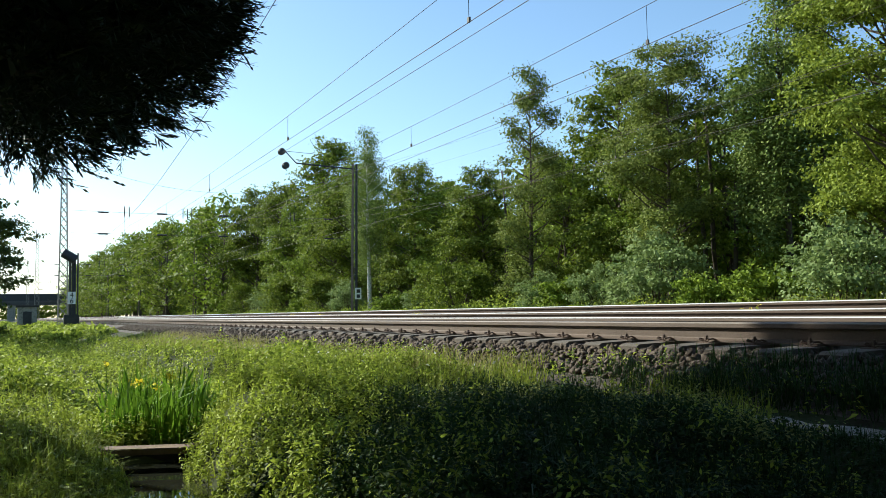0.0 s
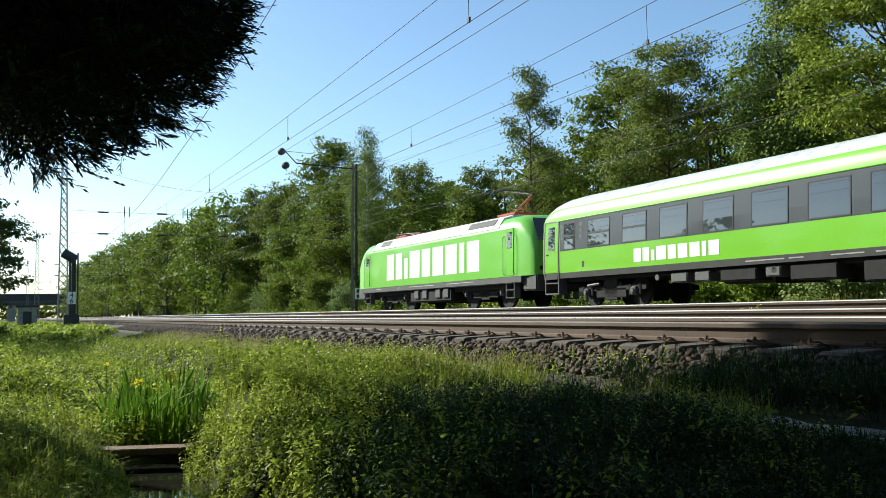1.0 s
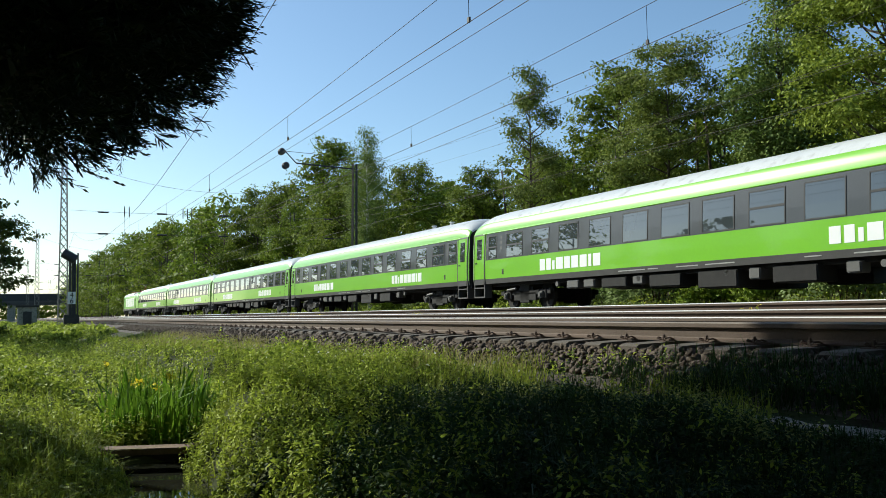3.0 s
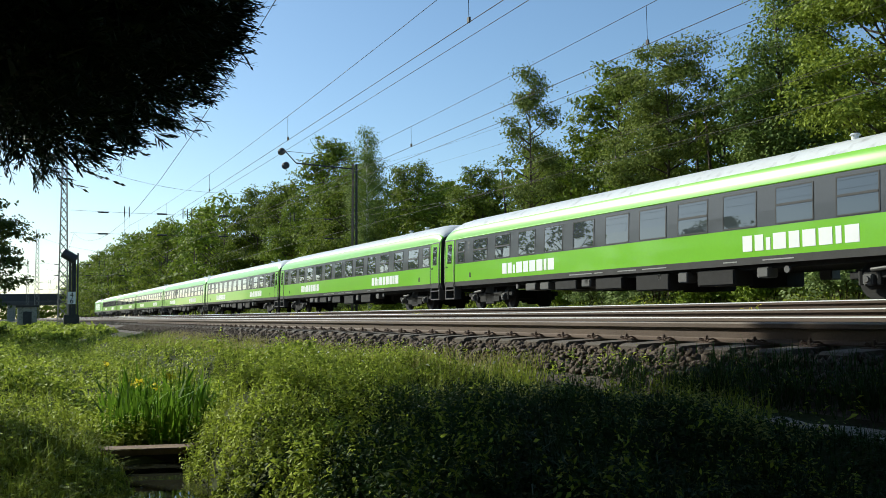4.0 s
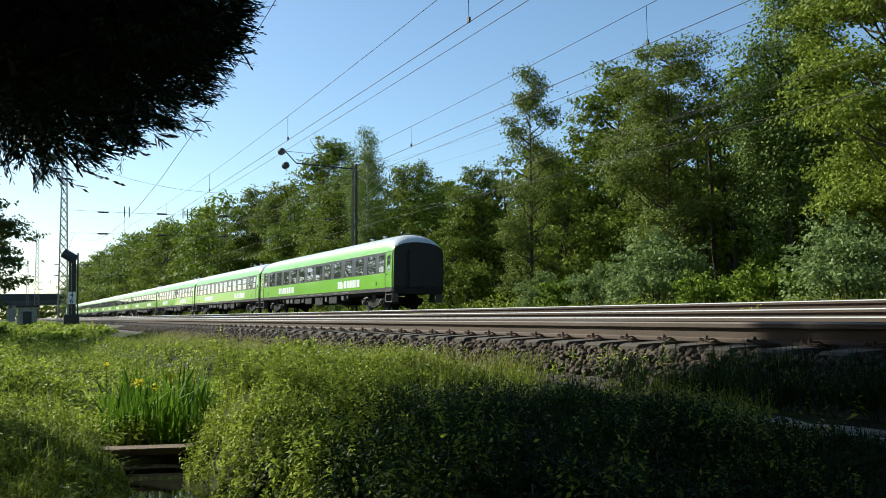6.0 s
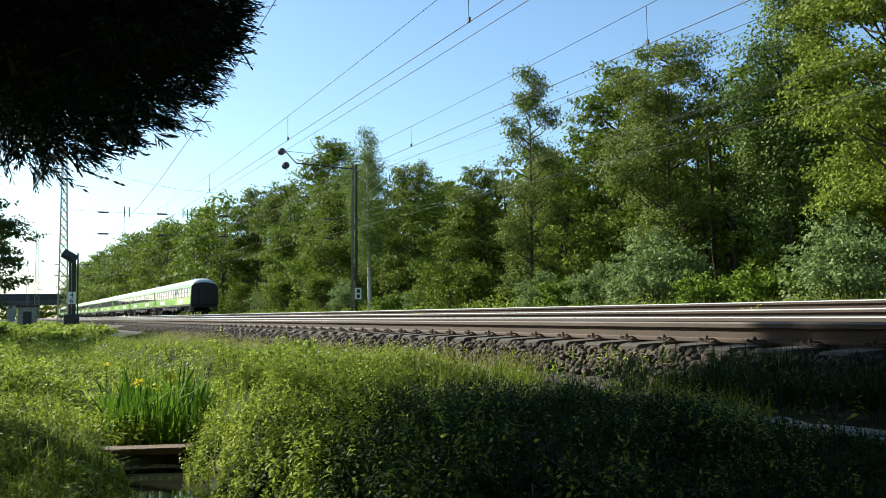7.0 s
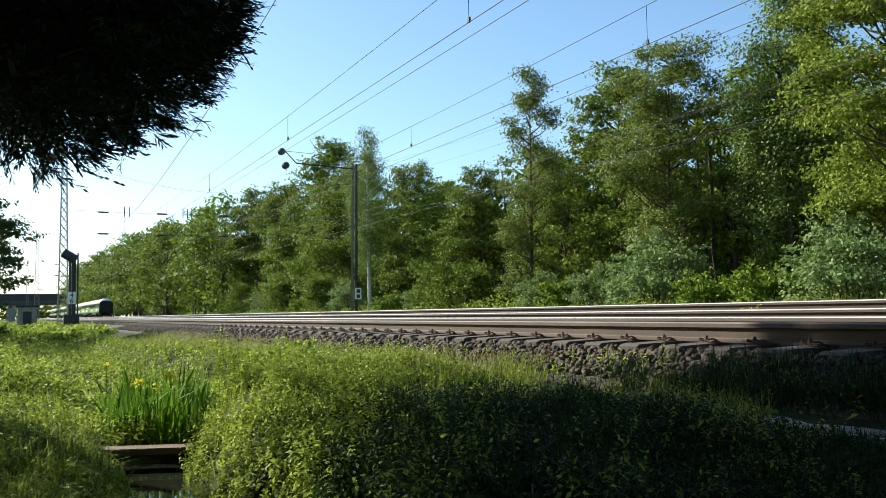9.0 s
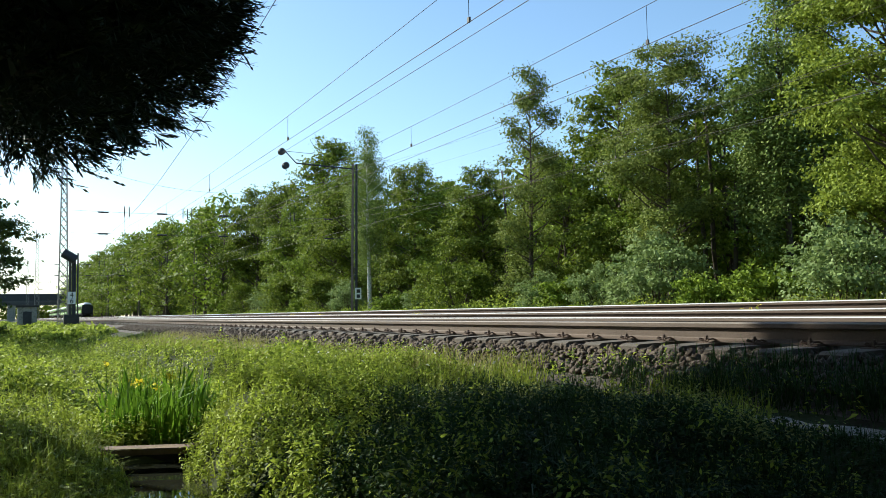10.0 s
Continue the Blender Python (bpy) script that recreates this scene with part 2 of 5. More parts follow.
def ground_z(x, y):
    x, y = np.asarray(x, float), np.asarray(y, float)
    z = np.interp(y, PROFILE_Y, PROFILE_Z)
    # ditch between two steep banks: water before the board, mud and iris behind it, shallower further on
    lo, hi = ditch_edges(x)
    cut = smooth_step(lo - 0.12, lo + 0.16, y) * smooth_step(hi + 0.42, hi - 0.08, y)
    bed = np.where(x > -7.35, -1.16, np.interp(x, [-60, -20, -13, -10, -7.35], [-0.95, -0.95, -0.92, -0.95, -0.99]))
    z = z * (1 - cut) + np.minimum(bed, z) * cut * smooth_step(-1.0, -2.6, x) + z * cut * smooth_step(-2.6, -1.0, x)
    # bank of soil between ditch and tracks, low ridge on the near side
    z = z + 0.20 * smooth_step(hi + 0.02, hi + 0.55, y) * smooth_step(4.3, 3.2, y) * smooth_step(-2.0, -4.2, x) * smooth_step(-24, -13, x)
    z = z + 0.08 * smooth_step(lo, lo - 0.6, y) * smooth_step(-1.6, -0.6, y) * smooth_step(-7, -9, x) - 0.10 * smooth_step(lo - 1.0, lo, y) * smooth_step(hi, lo, y) * smooth_step(-8, -6.5, x)
    bumps = 0.05 * np.sin(1.7 * x + 0.6 * y) + 0.04 * np.sin(2.9 * y - 1.3 * x) + 0.05 * np.sin(0.55 * x)
    bumps = bumps + 0.05 * np.sin(6.3 * x + 2.2 * y) * np.sin(5.7 * y - 1.4 * x + 1) * smooth_step(-22, -14, x)
    rough = 0.8 * smooth_step(4.4, 3.4, y) + smooth_step(21, 24, y)
    # hummocks on the bank
    mound = 0.07 * np.exp(-((x + 6.6) / 1.6) ** 2 - ((y - 2.3) / 0.7) ** 2) + 0.08 * smooth_step(-20, -60, x) * np.exp(-((y - 2.5) / 1.6) ** 2)
    return z + bumps * rough + mound


def build_ground():
    xs = np.concatenate([[-3000, -1500, -800, -500, -350], np.arange(-260, -60, 8.0), np.arange(-60, -20, 1.0), np.arange(-20, 4, 0.16), np.arange(4, 30, 2.0), [60, 150, 400, 1500, 3000]])
    ys = np.concatenate([[-2500, -900, -300, -80, -30, -12, -6], np.arange(-4, -1, 0.5), np.arange(-1, 5.6, 0.10), np.arange(5.6, 30, 0.45), [34, 40, 50, 80, 150, 400, 900, 2500]])
    X, Y = np.meshgrid(xs, ys, indexing="ij")
    Z = ground_z(X, Y)
    V = np.stack([X, Y, Z], -1).reshape(-1, 3)
    nx, ny = len(xs), len(ys)
    i, j = np.meshgrid(np.arange(nx - 1), np.arange(ny - 1), indexing="ij")
    a = (i * ny + j).ravel()
    F = np.stack([a, a + ny, a + ny + 1, a + 1], 1)
    me = bpy.data.meshes.new("ground")
    me.from_pydata(V.tolist(), [], F.tolist())
    me.materials.append(M_ground)
    me.materials.append(M_ballast)
    yc = Y.reshape(-1)[F].mean(1)
    me.polygons.foreach_set("material_index", ((yc > 4.3) & (yc < 20.6)).astype(np.int32))
    me.polygons.foreach_set("use_smooth", np.ones(len(F), dtype=bool))
    ob = new("ground", me)
    return tagged(ob, "grassy railway ground with ditch and grey ballast beds", "ground", kind="structure")


build_ground()
bm = bmesh.new()
bmesh.ops.create_grid(bm, x_segments=1, y_segments=1, size=1)
for v in bm.verts:
    v.co = Vector((-4.45 + v.co.x * 2.95, 0.95 + v.co.y * 0.75, -1.0))
tagged(part("water", bm, M_water), "still dark ditch water mirroring sky and reeds", "water", kind="structure")

# ---------------------------------------------------------------- tracks
RAIL = [(-0.075, -0.172), (0.075, -0.172), (0.075, -0.160), (0.020, -0.145), (0.008, -0.135), (0.008, -0.050), (0.039, -0.045), (0.037, -0.012), (0.028, -0.0015), (-0.028, -0.0015), (-0.037, -0.012), (-0.039, -0.045), (-0.008, -0.050), (-0.008, -0.135), (-0.020, -0.145), (-0.075, -0.160)]


def sleeper_mesh():
    bm = bmesh.new()
    prof = [(-1.3, -0.40), (1.3, -0.40), (1.3, -0.205), (1.26, -0.185), (0.95, -0.178), (0.5, -0.178), (0.3, -0.215), (-0.3, -0.215), (-0.5, -0.178), (-0.95, -0.178), (-1.26, -0.185), (-1.3, -0.205)]
    extrude(bm, prof, -0.13, 0.13)
    for v in bm.verts:
        if v.co.z < -0.3:
            v.co.x *= 1.15
    me = bpy.data.meshes.new("sleeper")
    bmesh.ops.recalc_face_normals(bm, faces=bm.faces)
    bm.to_mesh(me)
    bm.free()
    me.materials.append(M_sleeper)
    return me


def fastening_mesh():
    """Ribbed plate, bolt with nut and a sprung clip on both sides of the rail foot, at y = 0 of the rail."""
    bm = bmesh.new()
    box(bm, -0.08, 0.08, -0.17, 0.17, -0.182, -0.172)
    for s in (-1, 1):
        tube(bm, [(0, s * 0.115, -0.175), (0, s * 0.115, -0.085)], [0.013, 0.013], 6)
        tube(bm, [(0, s * 0.115, -0.128), (0, s * 0.115, -0.104)], [0.024, 0.024], 6)
        for e in (-1, 1):
            pts = [(e * 0.018, s * 0.125, -0.132), (e * 0.055, s * 0.145, -0.118), (e * 0.082, s * 0.115, -0.112), (e * 0.075, s * 0.07, -0.128), (e * 0.04, s * 0.052, -0.142)]
            tube(bm, pts, [0.009] * 5, 5)
    for v in bm.verts:
        v.co.z -= 0.028 if v.co.z > -0.172 else 0.0
    me = bpy.data.meshes.new("fastening")
    bmesh.ops.recalc_face_normals(bm, faces=bm.faces)
    bm.to_mesh(me)
    bm.free()
    me.materials.append(M_clip)
    return me


SLEEPER, FASTENING = sleeper_mesh(), fastening_mesh()


def build_track(name, y, z, cant, near_from, near_to, label, SPACING=0.6):
    """One track: two rails, single sleepers with fastenings in the near stretch, joined ones beyond."""
    track = tagged(new(name), label, "railway track", kind="structure")
    tilt = math.atan2(cant, 1.5)
    track.matrix_world = Matrix.Translation((0, y, z)) @ Matrix.Rotation(tilt, 4, "X")
    for s in (-1, 1):
        bm = bmesh.new()
        extrude(bm, [(s * 0.7535 + py, pz) for py, pz in RAIL], -900, 60)
        part("rail", bm, M_rail, track, "rust-brown steel rail")
        bm = bmesh.new()
        cap = [(-0.0384, -0.010), (-0.0378, -0.008), (-0.034, -0.005), (-0.028, 0.0002), (-0.015, 0.0022), (0.015, 0.0022), (0.028, 0.0002), (0.034, -0.005), (0.0378, -0.008), (0.0384, -0.010)]
        extrude(bm, [(s * 0.7535 + py, pz) for py, pz in cap], -900, 60)
        part("running_surface", bm, M_oldtop if y < 8 and s < 0 else M_railtop, track, "dull worn rail head" if y < 8 and s < 0 else "polished rail head, sun glint put into its pale colour")
    n0, n1 = int(near_from / SPACING), int(near_to / SPACING)
    for k in range(n0, n1):
        sl = new("sleeper", SLEEPER)
        sl.parent = track
        sl.location = (k * SPACING + 0.18, 0, 0)
        for s in (-1, 1):
            fa = new("fastening", FASTENING)
            fa.parent = sl
            fa.location = (0, s * 0.7535, 0)
    bm = bmesh.new()
    for k in list(range(int(-160 / SPACING), n0)):
        box(bm, k * SPACING + 0.05, k * SPACING + 0.31, -1.3, 1.3, -0.3, -0.18)
        for s in (-1, 1):
            for e in (-1, 1):
                yy = s * 0.7535 + e * 0.11
                box(bm, k * SPACING + 0.11, k * SPACING + 0.25, yy - 0.04, yy + 0.04, -0.18, -0.11)
    tagged(part("far_sleepers", bm, M_sleeper, track, "far row of concrete sleepers"), kind="stuff")
    return track


build_track("track_near", Y_N, Z_N, 0.02, -45, 0, "near track with rusty rails on concrete sleepers", 0.567)
build_track("track_middle", Y_M, Z_M, 0.12, -45, -3, "middle track with shiny rails on concrete sleepers")
build_track("track_far", Y_T, Z_T, -0.03, -60, -10, "far track that carries the train")

# ---------------------------------------------------------------- train
COACH, LOCO = 26.4, 18.98
SIDE = [(1.37, 0.97), (1.41, 1.16), (1.4125, 1.52), (1.4125, 1.90), (1.405, 2.30), (1.375, 2.96), (1.35, 3.12)]
TOP = [(1.35, 3.12), (1.32, 3.26), (1.24, 3.43), (1.08, 3.61), (0.82, 3.77), (0.45, 3.89), (0.0, 3.93)]


def loft(bm, stations, profile, low=2.95):
    """Skin through the same half profile, mirrored, at (x, drop of the part above low, width factor)."""
    rings = []
    for x, drop, wide in stations:
        half = [(y * wide, z if z < low else low + (z - low) * drop) for y, z in profile]
        pts = [(-y, z) for y, z in half] + [(y, z) for y, z in reversed(half) if y > 1e-6]
        rings.append([bm.verts.new((x, y, z)) for y, z in pts])
    for a, b in zip(rings, rings[1:]):
        for k in range(len(a) - 1):
            bm.faces.new((a[k], a[k + 1], b[k + 1], b[k]))
    return rings


def side_skin(bm, s, x0, x1, z0, z1, out=0.004):
    """A thin sheet that follows the side wall between two heights."""
    zs = [z0] + [z for _, z in SIDE if z0 + 0.01 < z < z1 - 0.01] + [z1]
    ys = [np.interp(z, [p[1] for p in SIDE], [p[0] for p in SIDE]) for z in zs]
    outer = [(y + out, z) for y, z in zip(ys, zs)]
    inner = [(y - 0.02, z) for y, z in zip(ys, zs)][::-1]
    extrude(bm, [(s * y, z) for y, z in outer + inner], x0, x1)


def wall_y(z):
    return float(np.interp(z, [p[1] for p in SIDE], [p[0] for p in SIDE]))


def logo_bars(parent, s, x0, x1, z0, z1, y, out):
    """Nine plain white blocks in place of the painted brand mark."""
    widths = [0.8, 0.7, 0.35, 1.0, 0.8, 0.95, 0.95, 0.4, 0.95]
    unit = (x1 - x0) / (sum(widths) + 0.22 * 8)
    x = x0
    for k, w in enumerate(widths):
        bm = bmesh.new()
        top = z1 - (0.22 * (z1 - z0) if k == 2 else 0)
        box(bm, x, x + w * unit, min(s * (y - 0.01), s * (y + out)), max(s * (y - 0.01), s * (y + out)), z0, top)
        part("brand_block", bm, M_white, parent, "plain white painted block")
        x += (w + 0.22) * unit


def wheel_part(parent, x, r, half_gauge=0.75):
    for s in (-1, 1):
        bm = bmesh.new()
        cylinder_y(bm, x, s * (half_gauge - 0.06), s * (half_gauge + 0.075), r, r, 28)
        cylinder_y(bm, x, s * (half_gauge + 0.07), s * (half_gauge + 0.10), r, r * 0.45, 20)
        part("wheel", bm, M_under, parent, "dark steel wheel", smooth=False)


def bogie_part(thing, xc, base, r):
    bm = bmesh.new()
    for s in (-1, 1):
        y0, y1 = sorted((s * 0.92, s * 1.06))
        box(bm, xc - base / 2 - 0.55, xc + base / 2 + 0.55, y0, y1, r + 0.02, r + 0.20, 0.02)
        box(bm, xc - base / 2 + 0.45, xc + base / 2 - 0.45, y0, y1, r - 0.20, r + 0.12, 0.02)
        box(bm, xc - 0.35, xc + 0.35, y0, y1, r - 0.28, r + 0.42, 0.02)
    box(bm, xc - 0.5, xc + 0.5, -1.0, 1.0, r - 0.05, r + 0.3)
    bogie = part("bogie", bm, M_under, thing, "dark grimy bogie frame")
    wheel_part(bogie, xc - base / 2, r)
    wheel_part(bogie, xc + base / 2, r)
    for s in (-1, 1):
        for e in (-1, 1):
            x = xc + e * base / 2
            bm = bmesh.new()
            y0, y1 = sorted((s * 0.95, s * 1.17))
            box(bm, x - 0.13, x + 0.13, y0, y1, r - 0.13, r + 0.13, 0.03)
            tube(bm, [(x, s * 1.16, r), (x, s * 1.21, r)], [0.085, 0.07], 10)
            part("axle_box", bm, M_box, bogie, "grey axle box")
            for d in (-1, 1):
                bm = bmesh.new()
                tube(bm, [(x + d * 0.24, s * 1.03, r - 0.12), (x + d * 0.24, s * 1.03, r + 0.22)], [0.07, 0.07], 8)
                part("spring", bm, M_under, bogie)
        bm = bmesh.new()
        tube(bm, [(xc - base / 2 + 0.1, s * 1.13, r + 0.22), (xc - base / 2 + 0.75, s * 1.13, r + 0.27)], [0.05, 0.05], 8)
        part("damper", bm, M_box, bogie, "pale grey damper")


def buffer_part(thing, x, d, s):
    bm = bmesh.new()
    tube(bm, [(x, s * 0.875, 1.06), (x + d * 0.35, s * 0.875, 1.06)], [0.11, 0.09], 10)
    tube(bm, [(x + d * 0.35, s * 0.875, 1.06), (x + d * 0.40, s * 0.875, 1.06)], [0.23, 0.23], 16)
    part("buffer", bm, M_under, thing, "dark round buffer")


# window: start, end, has sash bar
WINDOWS = [(1.55, 2.15, 1), (2.95, 4.10, 1), (4.80, 5.92, 1), (6.58, 7.72, 0), (8.40, 9.52, 0), (10.20, 11.36, 0), (12.02, 13.18, 0), (13.75, 14.92, 0),
           (15.48, 16.64, 1), (17.28, 18.42, 0), (19.10, 20.22, 1), (20.92, 22.02, 1), (22.70, 23.85, 1), (24.35, 25.05, 1)]


def build_coach():
    coach = tagged(new("passenger_coach"), "bright green passenger coach with dark grey window band and pale roof", "train coach", "coaches of the train")
    ends = [(0.18, 0.52, 0.985), (0.32, 0.70, 1.0), (0.60, 0.88, 1.0), (1.05, 0.975, 1.0), (1.6, 1.0, 1.0)]
    stations = ends + [(6, 1, 1), (13.2, 1, 1), (20.4, 1, 1)] + [(COACH - x, d, w) for x, d, w in reversed(ends)]
    bm = bmesh.new()
    rings = loft(bm, stations, SIDE + TOP[1:])
    for r in (rings[0], rings[-1]):
        bm.faces.new(r)
    body = part("body", bm, M_green, coach)
    me = body.data
    me.materials.append(M_band)
    me.materials.append(M_roof)
    me.materials.append(M_skirt)
    me.materials.append(M_black)
    for f in me.polygons:
        z, y = f.center.z, abs(f.center.y)
        end = f.center.x < 0.2 or f.center.x > COACH - 0.2
        f.use_smooth = z > 2.97 and not end
        f.material_index = 4 if end else (2 if y < 1.27 and z > 2.97 else (3 if z < 1.16 else 0))
    for s in (-1, 1):
        bm = bmesh.new()
        side_skin(bm, s, 1.28, COACH - 1.28, 1.91, 2.96, 0.003)
        part("window_band", bm, M_band, coach, "dark grey band round the windows")
        bm = bmesh.new()
        tube(bm, [(1.0, s * 1.375, 2.985), (COACH - 1.0, s * 1.375, 2.985)], [0.022, 0.022], 6)
        part("rain_gutter", bm, M_green, coach)
        for a, b, sash in WINDOWS:
            if s > 0:
                a, b = COACH - b, COACH - a
            bm = bmesh.new()
            zl, zh = 1.97, 2.83
            side_skin(bm, s, a, b, zl, zh, 0.008)
            win = part("window", bm, M_glass, coach, "reflecting tinted window")
            bm = bmesh.new()
            side_skin(bm, s, a - 0.035, a, zl - 0.03, zh + 0.03, 0.014)
            side_skin(bm, s, b, b + 0.035, zl - 0.03, zh + 0.03, 0.014)
            side_skin(bm, s, a, b, zh, zh + 0.035, 0.014)
            side_skin(bm, s, a, b, zl - 0.035, zl, 0.014)
            part("window_frame", bm, M_black, win, "thin black rubber frame")
            if sash:
                bm = bmesh.new()
                side_skin(bm, s, a, b, 2.38, 2.44, 0.02)
                part("sash_bar", bm, M_black, win)
        for k, (a, b) in enumerate(((0.34, 1.16), (COACH - 1.16, COACH - 0.34))):
            bm = bmesh.new()
            side_skin(bm, s, a, b, 1.18, 2.95, 0.012)
            door = part("door", bm, M_green, coach, "bright green folding entrance door")
            bm = bmesh.new()
            side_skin(bm, s, a + 0.22, b - 0.2, 1.97, 2.80, 0.018)
            part("door_window", bm, M_glass, door)
            bm = bmesh.new()
            side_skin(bm, s, a - 0.06, a, 0.97, 3.0, 0.02)
            side_skin(bm, s, b, b + 0.06, 0.97, 3.0, 0.02)
            side_skin(bm, s, a, b, 2.95, 3.0, 0.02)
            part("door_frame", bm, M_skirt, door, "grey metal door frame")
            bm = bmesh.new()
            side_skin(bm, s, a + 0.1, a + 0.24, 1.80, 1.85, 0.04)
            part("door_handle", bm, M_black, door)
            bm = bmesh.new()
            y0, y1 = sorted((s * 1.06, s * 1.40))
            box(bm, a - 0.03, a + 0.02, y0, y1, 0.42, 1.17)
            box(bm, b - 0.02, b + 0.03, y0, y1, 0.42, 1.17)
            box(bm, a, b, y0, y1, 0.42, 0.47)
            box(bm, a, b, y0, y1, 0.80, 0.84)
            part("entrance_step", bm, M_skirt, coach, "grey metal entrance steps")
            bm = bmesh.new()
            y0, y1 = sorted((s * 1.0, s * (wall_y(1.15) + 0.01)))
            box(bm, a + 0.02, b - 0.02, y0, y1, 0.95, 1.17)
            part("step_well", bm, M_black, coach)
        logo_bars(coach, s, 5.35 if s < 0 else COACH - 9.0, 9.0 if s < 0 else COACH - 5.35, 1.31, 1.72, 1.4125, 0.006)
        logo_bars(coach, s, 17.95 if s < 0 else COACH - 21.5, 21.5 if s < 0 else COACH - 17.95, 1.31, 1.72, 1.4125, 0.006)
        # small writing on the solebar as plain bars
        bm = bmesh.new()
        for x0, x1 in ((9.9, 11.2), (11.35, 11.8), (12.6, 13.5), (13.8, 14.9), (17.2, 17.7), (18.6, 19.6)):
            side_skin(bm, s, x0, x1, 1.05, 1.08, 0.006)
        part("solebar_writing", bm, M_dullwhite, coach, "small white writing")
        bm = bmesh.new()
        for a in (1.32, 2.45, 24.12, 25.2):
            for k in range(3):
                side_skin(bm, s, a, a + 0.13, 2.30 + 0.2 * k, 2.41 + 0.2 * k, 0.006)
        part("pictograms", bm, M_box, coach, "small grey pictograms")
        for a in (2.6, 23.9):
            bm = bmesh.new()
            side_skin(bm, s, a, a + 0.12, 1.30, 1.50, 0.008)
            part("tail_lamp_socket", bm, M_black, coach)
    bm = boxed(1.4, COACH - 1.4, -1.15, 1.15, 0.86, 1.0)
    part("underframe", bm, M_under, coach, "dark underframe")
    for x in (0.0, COACH - 0.2):
        bm = boxed(x, x + 0.2, -0.62, 0.62, 1.15, 3.05, bevel=0.06)
        part("gangway_bellows", bm, M_black, coach, "black rubber gangway bellows")
    for x in (0.18, COACH - 0.18):
        bm = boxed(x - 0.06, x + 0.06, -1.3, 1.3, 0.85, 1.25)
        part("headstock", bm, M_under, coach)
    bogie_part(coach, 3.70, 2.5, 0.46)
    bogie_part(coach, COACH - 3.70, 2.5, 0.46)
    for x0, x1, y0, z0, mat in ((6.9, 7.6, 0.75, 0.62, M_box), (7.9, 8.5, 0.75, 0.62, M_box), (8.9, 10.2, 0.7, 0.58, M_under), (10.5, 11.0, 0.85, 0.64, M_box), (11.3, 12.7, 0.7, 0.52, M_under), (13.4, 14.9, 0.5, 0.42, M_under), (15.3, 15.7, 0.8, 0.60, M_box), (16.1, 17.5, 0.6, 0.47, M_under), (18.3, 18.7, 0.95, 0.62, M_box)):
        for s in (-1, 1):
            a, b = sorted((s * y0, s * 1.32))
            part("equipment_box", boxed(x0, x1, a, b, z0, 0.90, bevel=0.03), mat, coach, "underfloor equipment box")
    bm = bmesh.new()
    for s in (-1, 1):
        for x in (6.3, 10.8, 14.5, 19.3):
            tube(bm, [(x, s * 1.25, 0.80), (x, s * 1.32, 0.80)], [0.09, 0.09], 10)
    part("lifting_lugs", bm, M_box, coach)
    for x in (20.6, 22.5):
        bm = bmesh.new()
        tube(bm, [(x, -0.32, 3.85), (x, -0.32, 4.0), (x, -0.32, 4.01), (x, -0.32, 4.05)], [0.09, 0.09, 0.14, 0.10], 12)
        part("roof_vent", bm, M_roof, coach)
    return coach


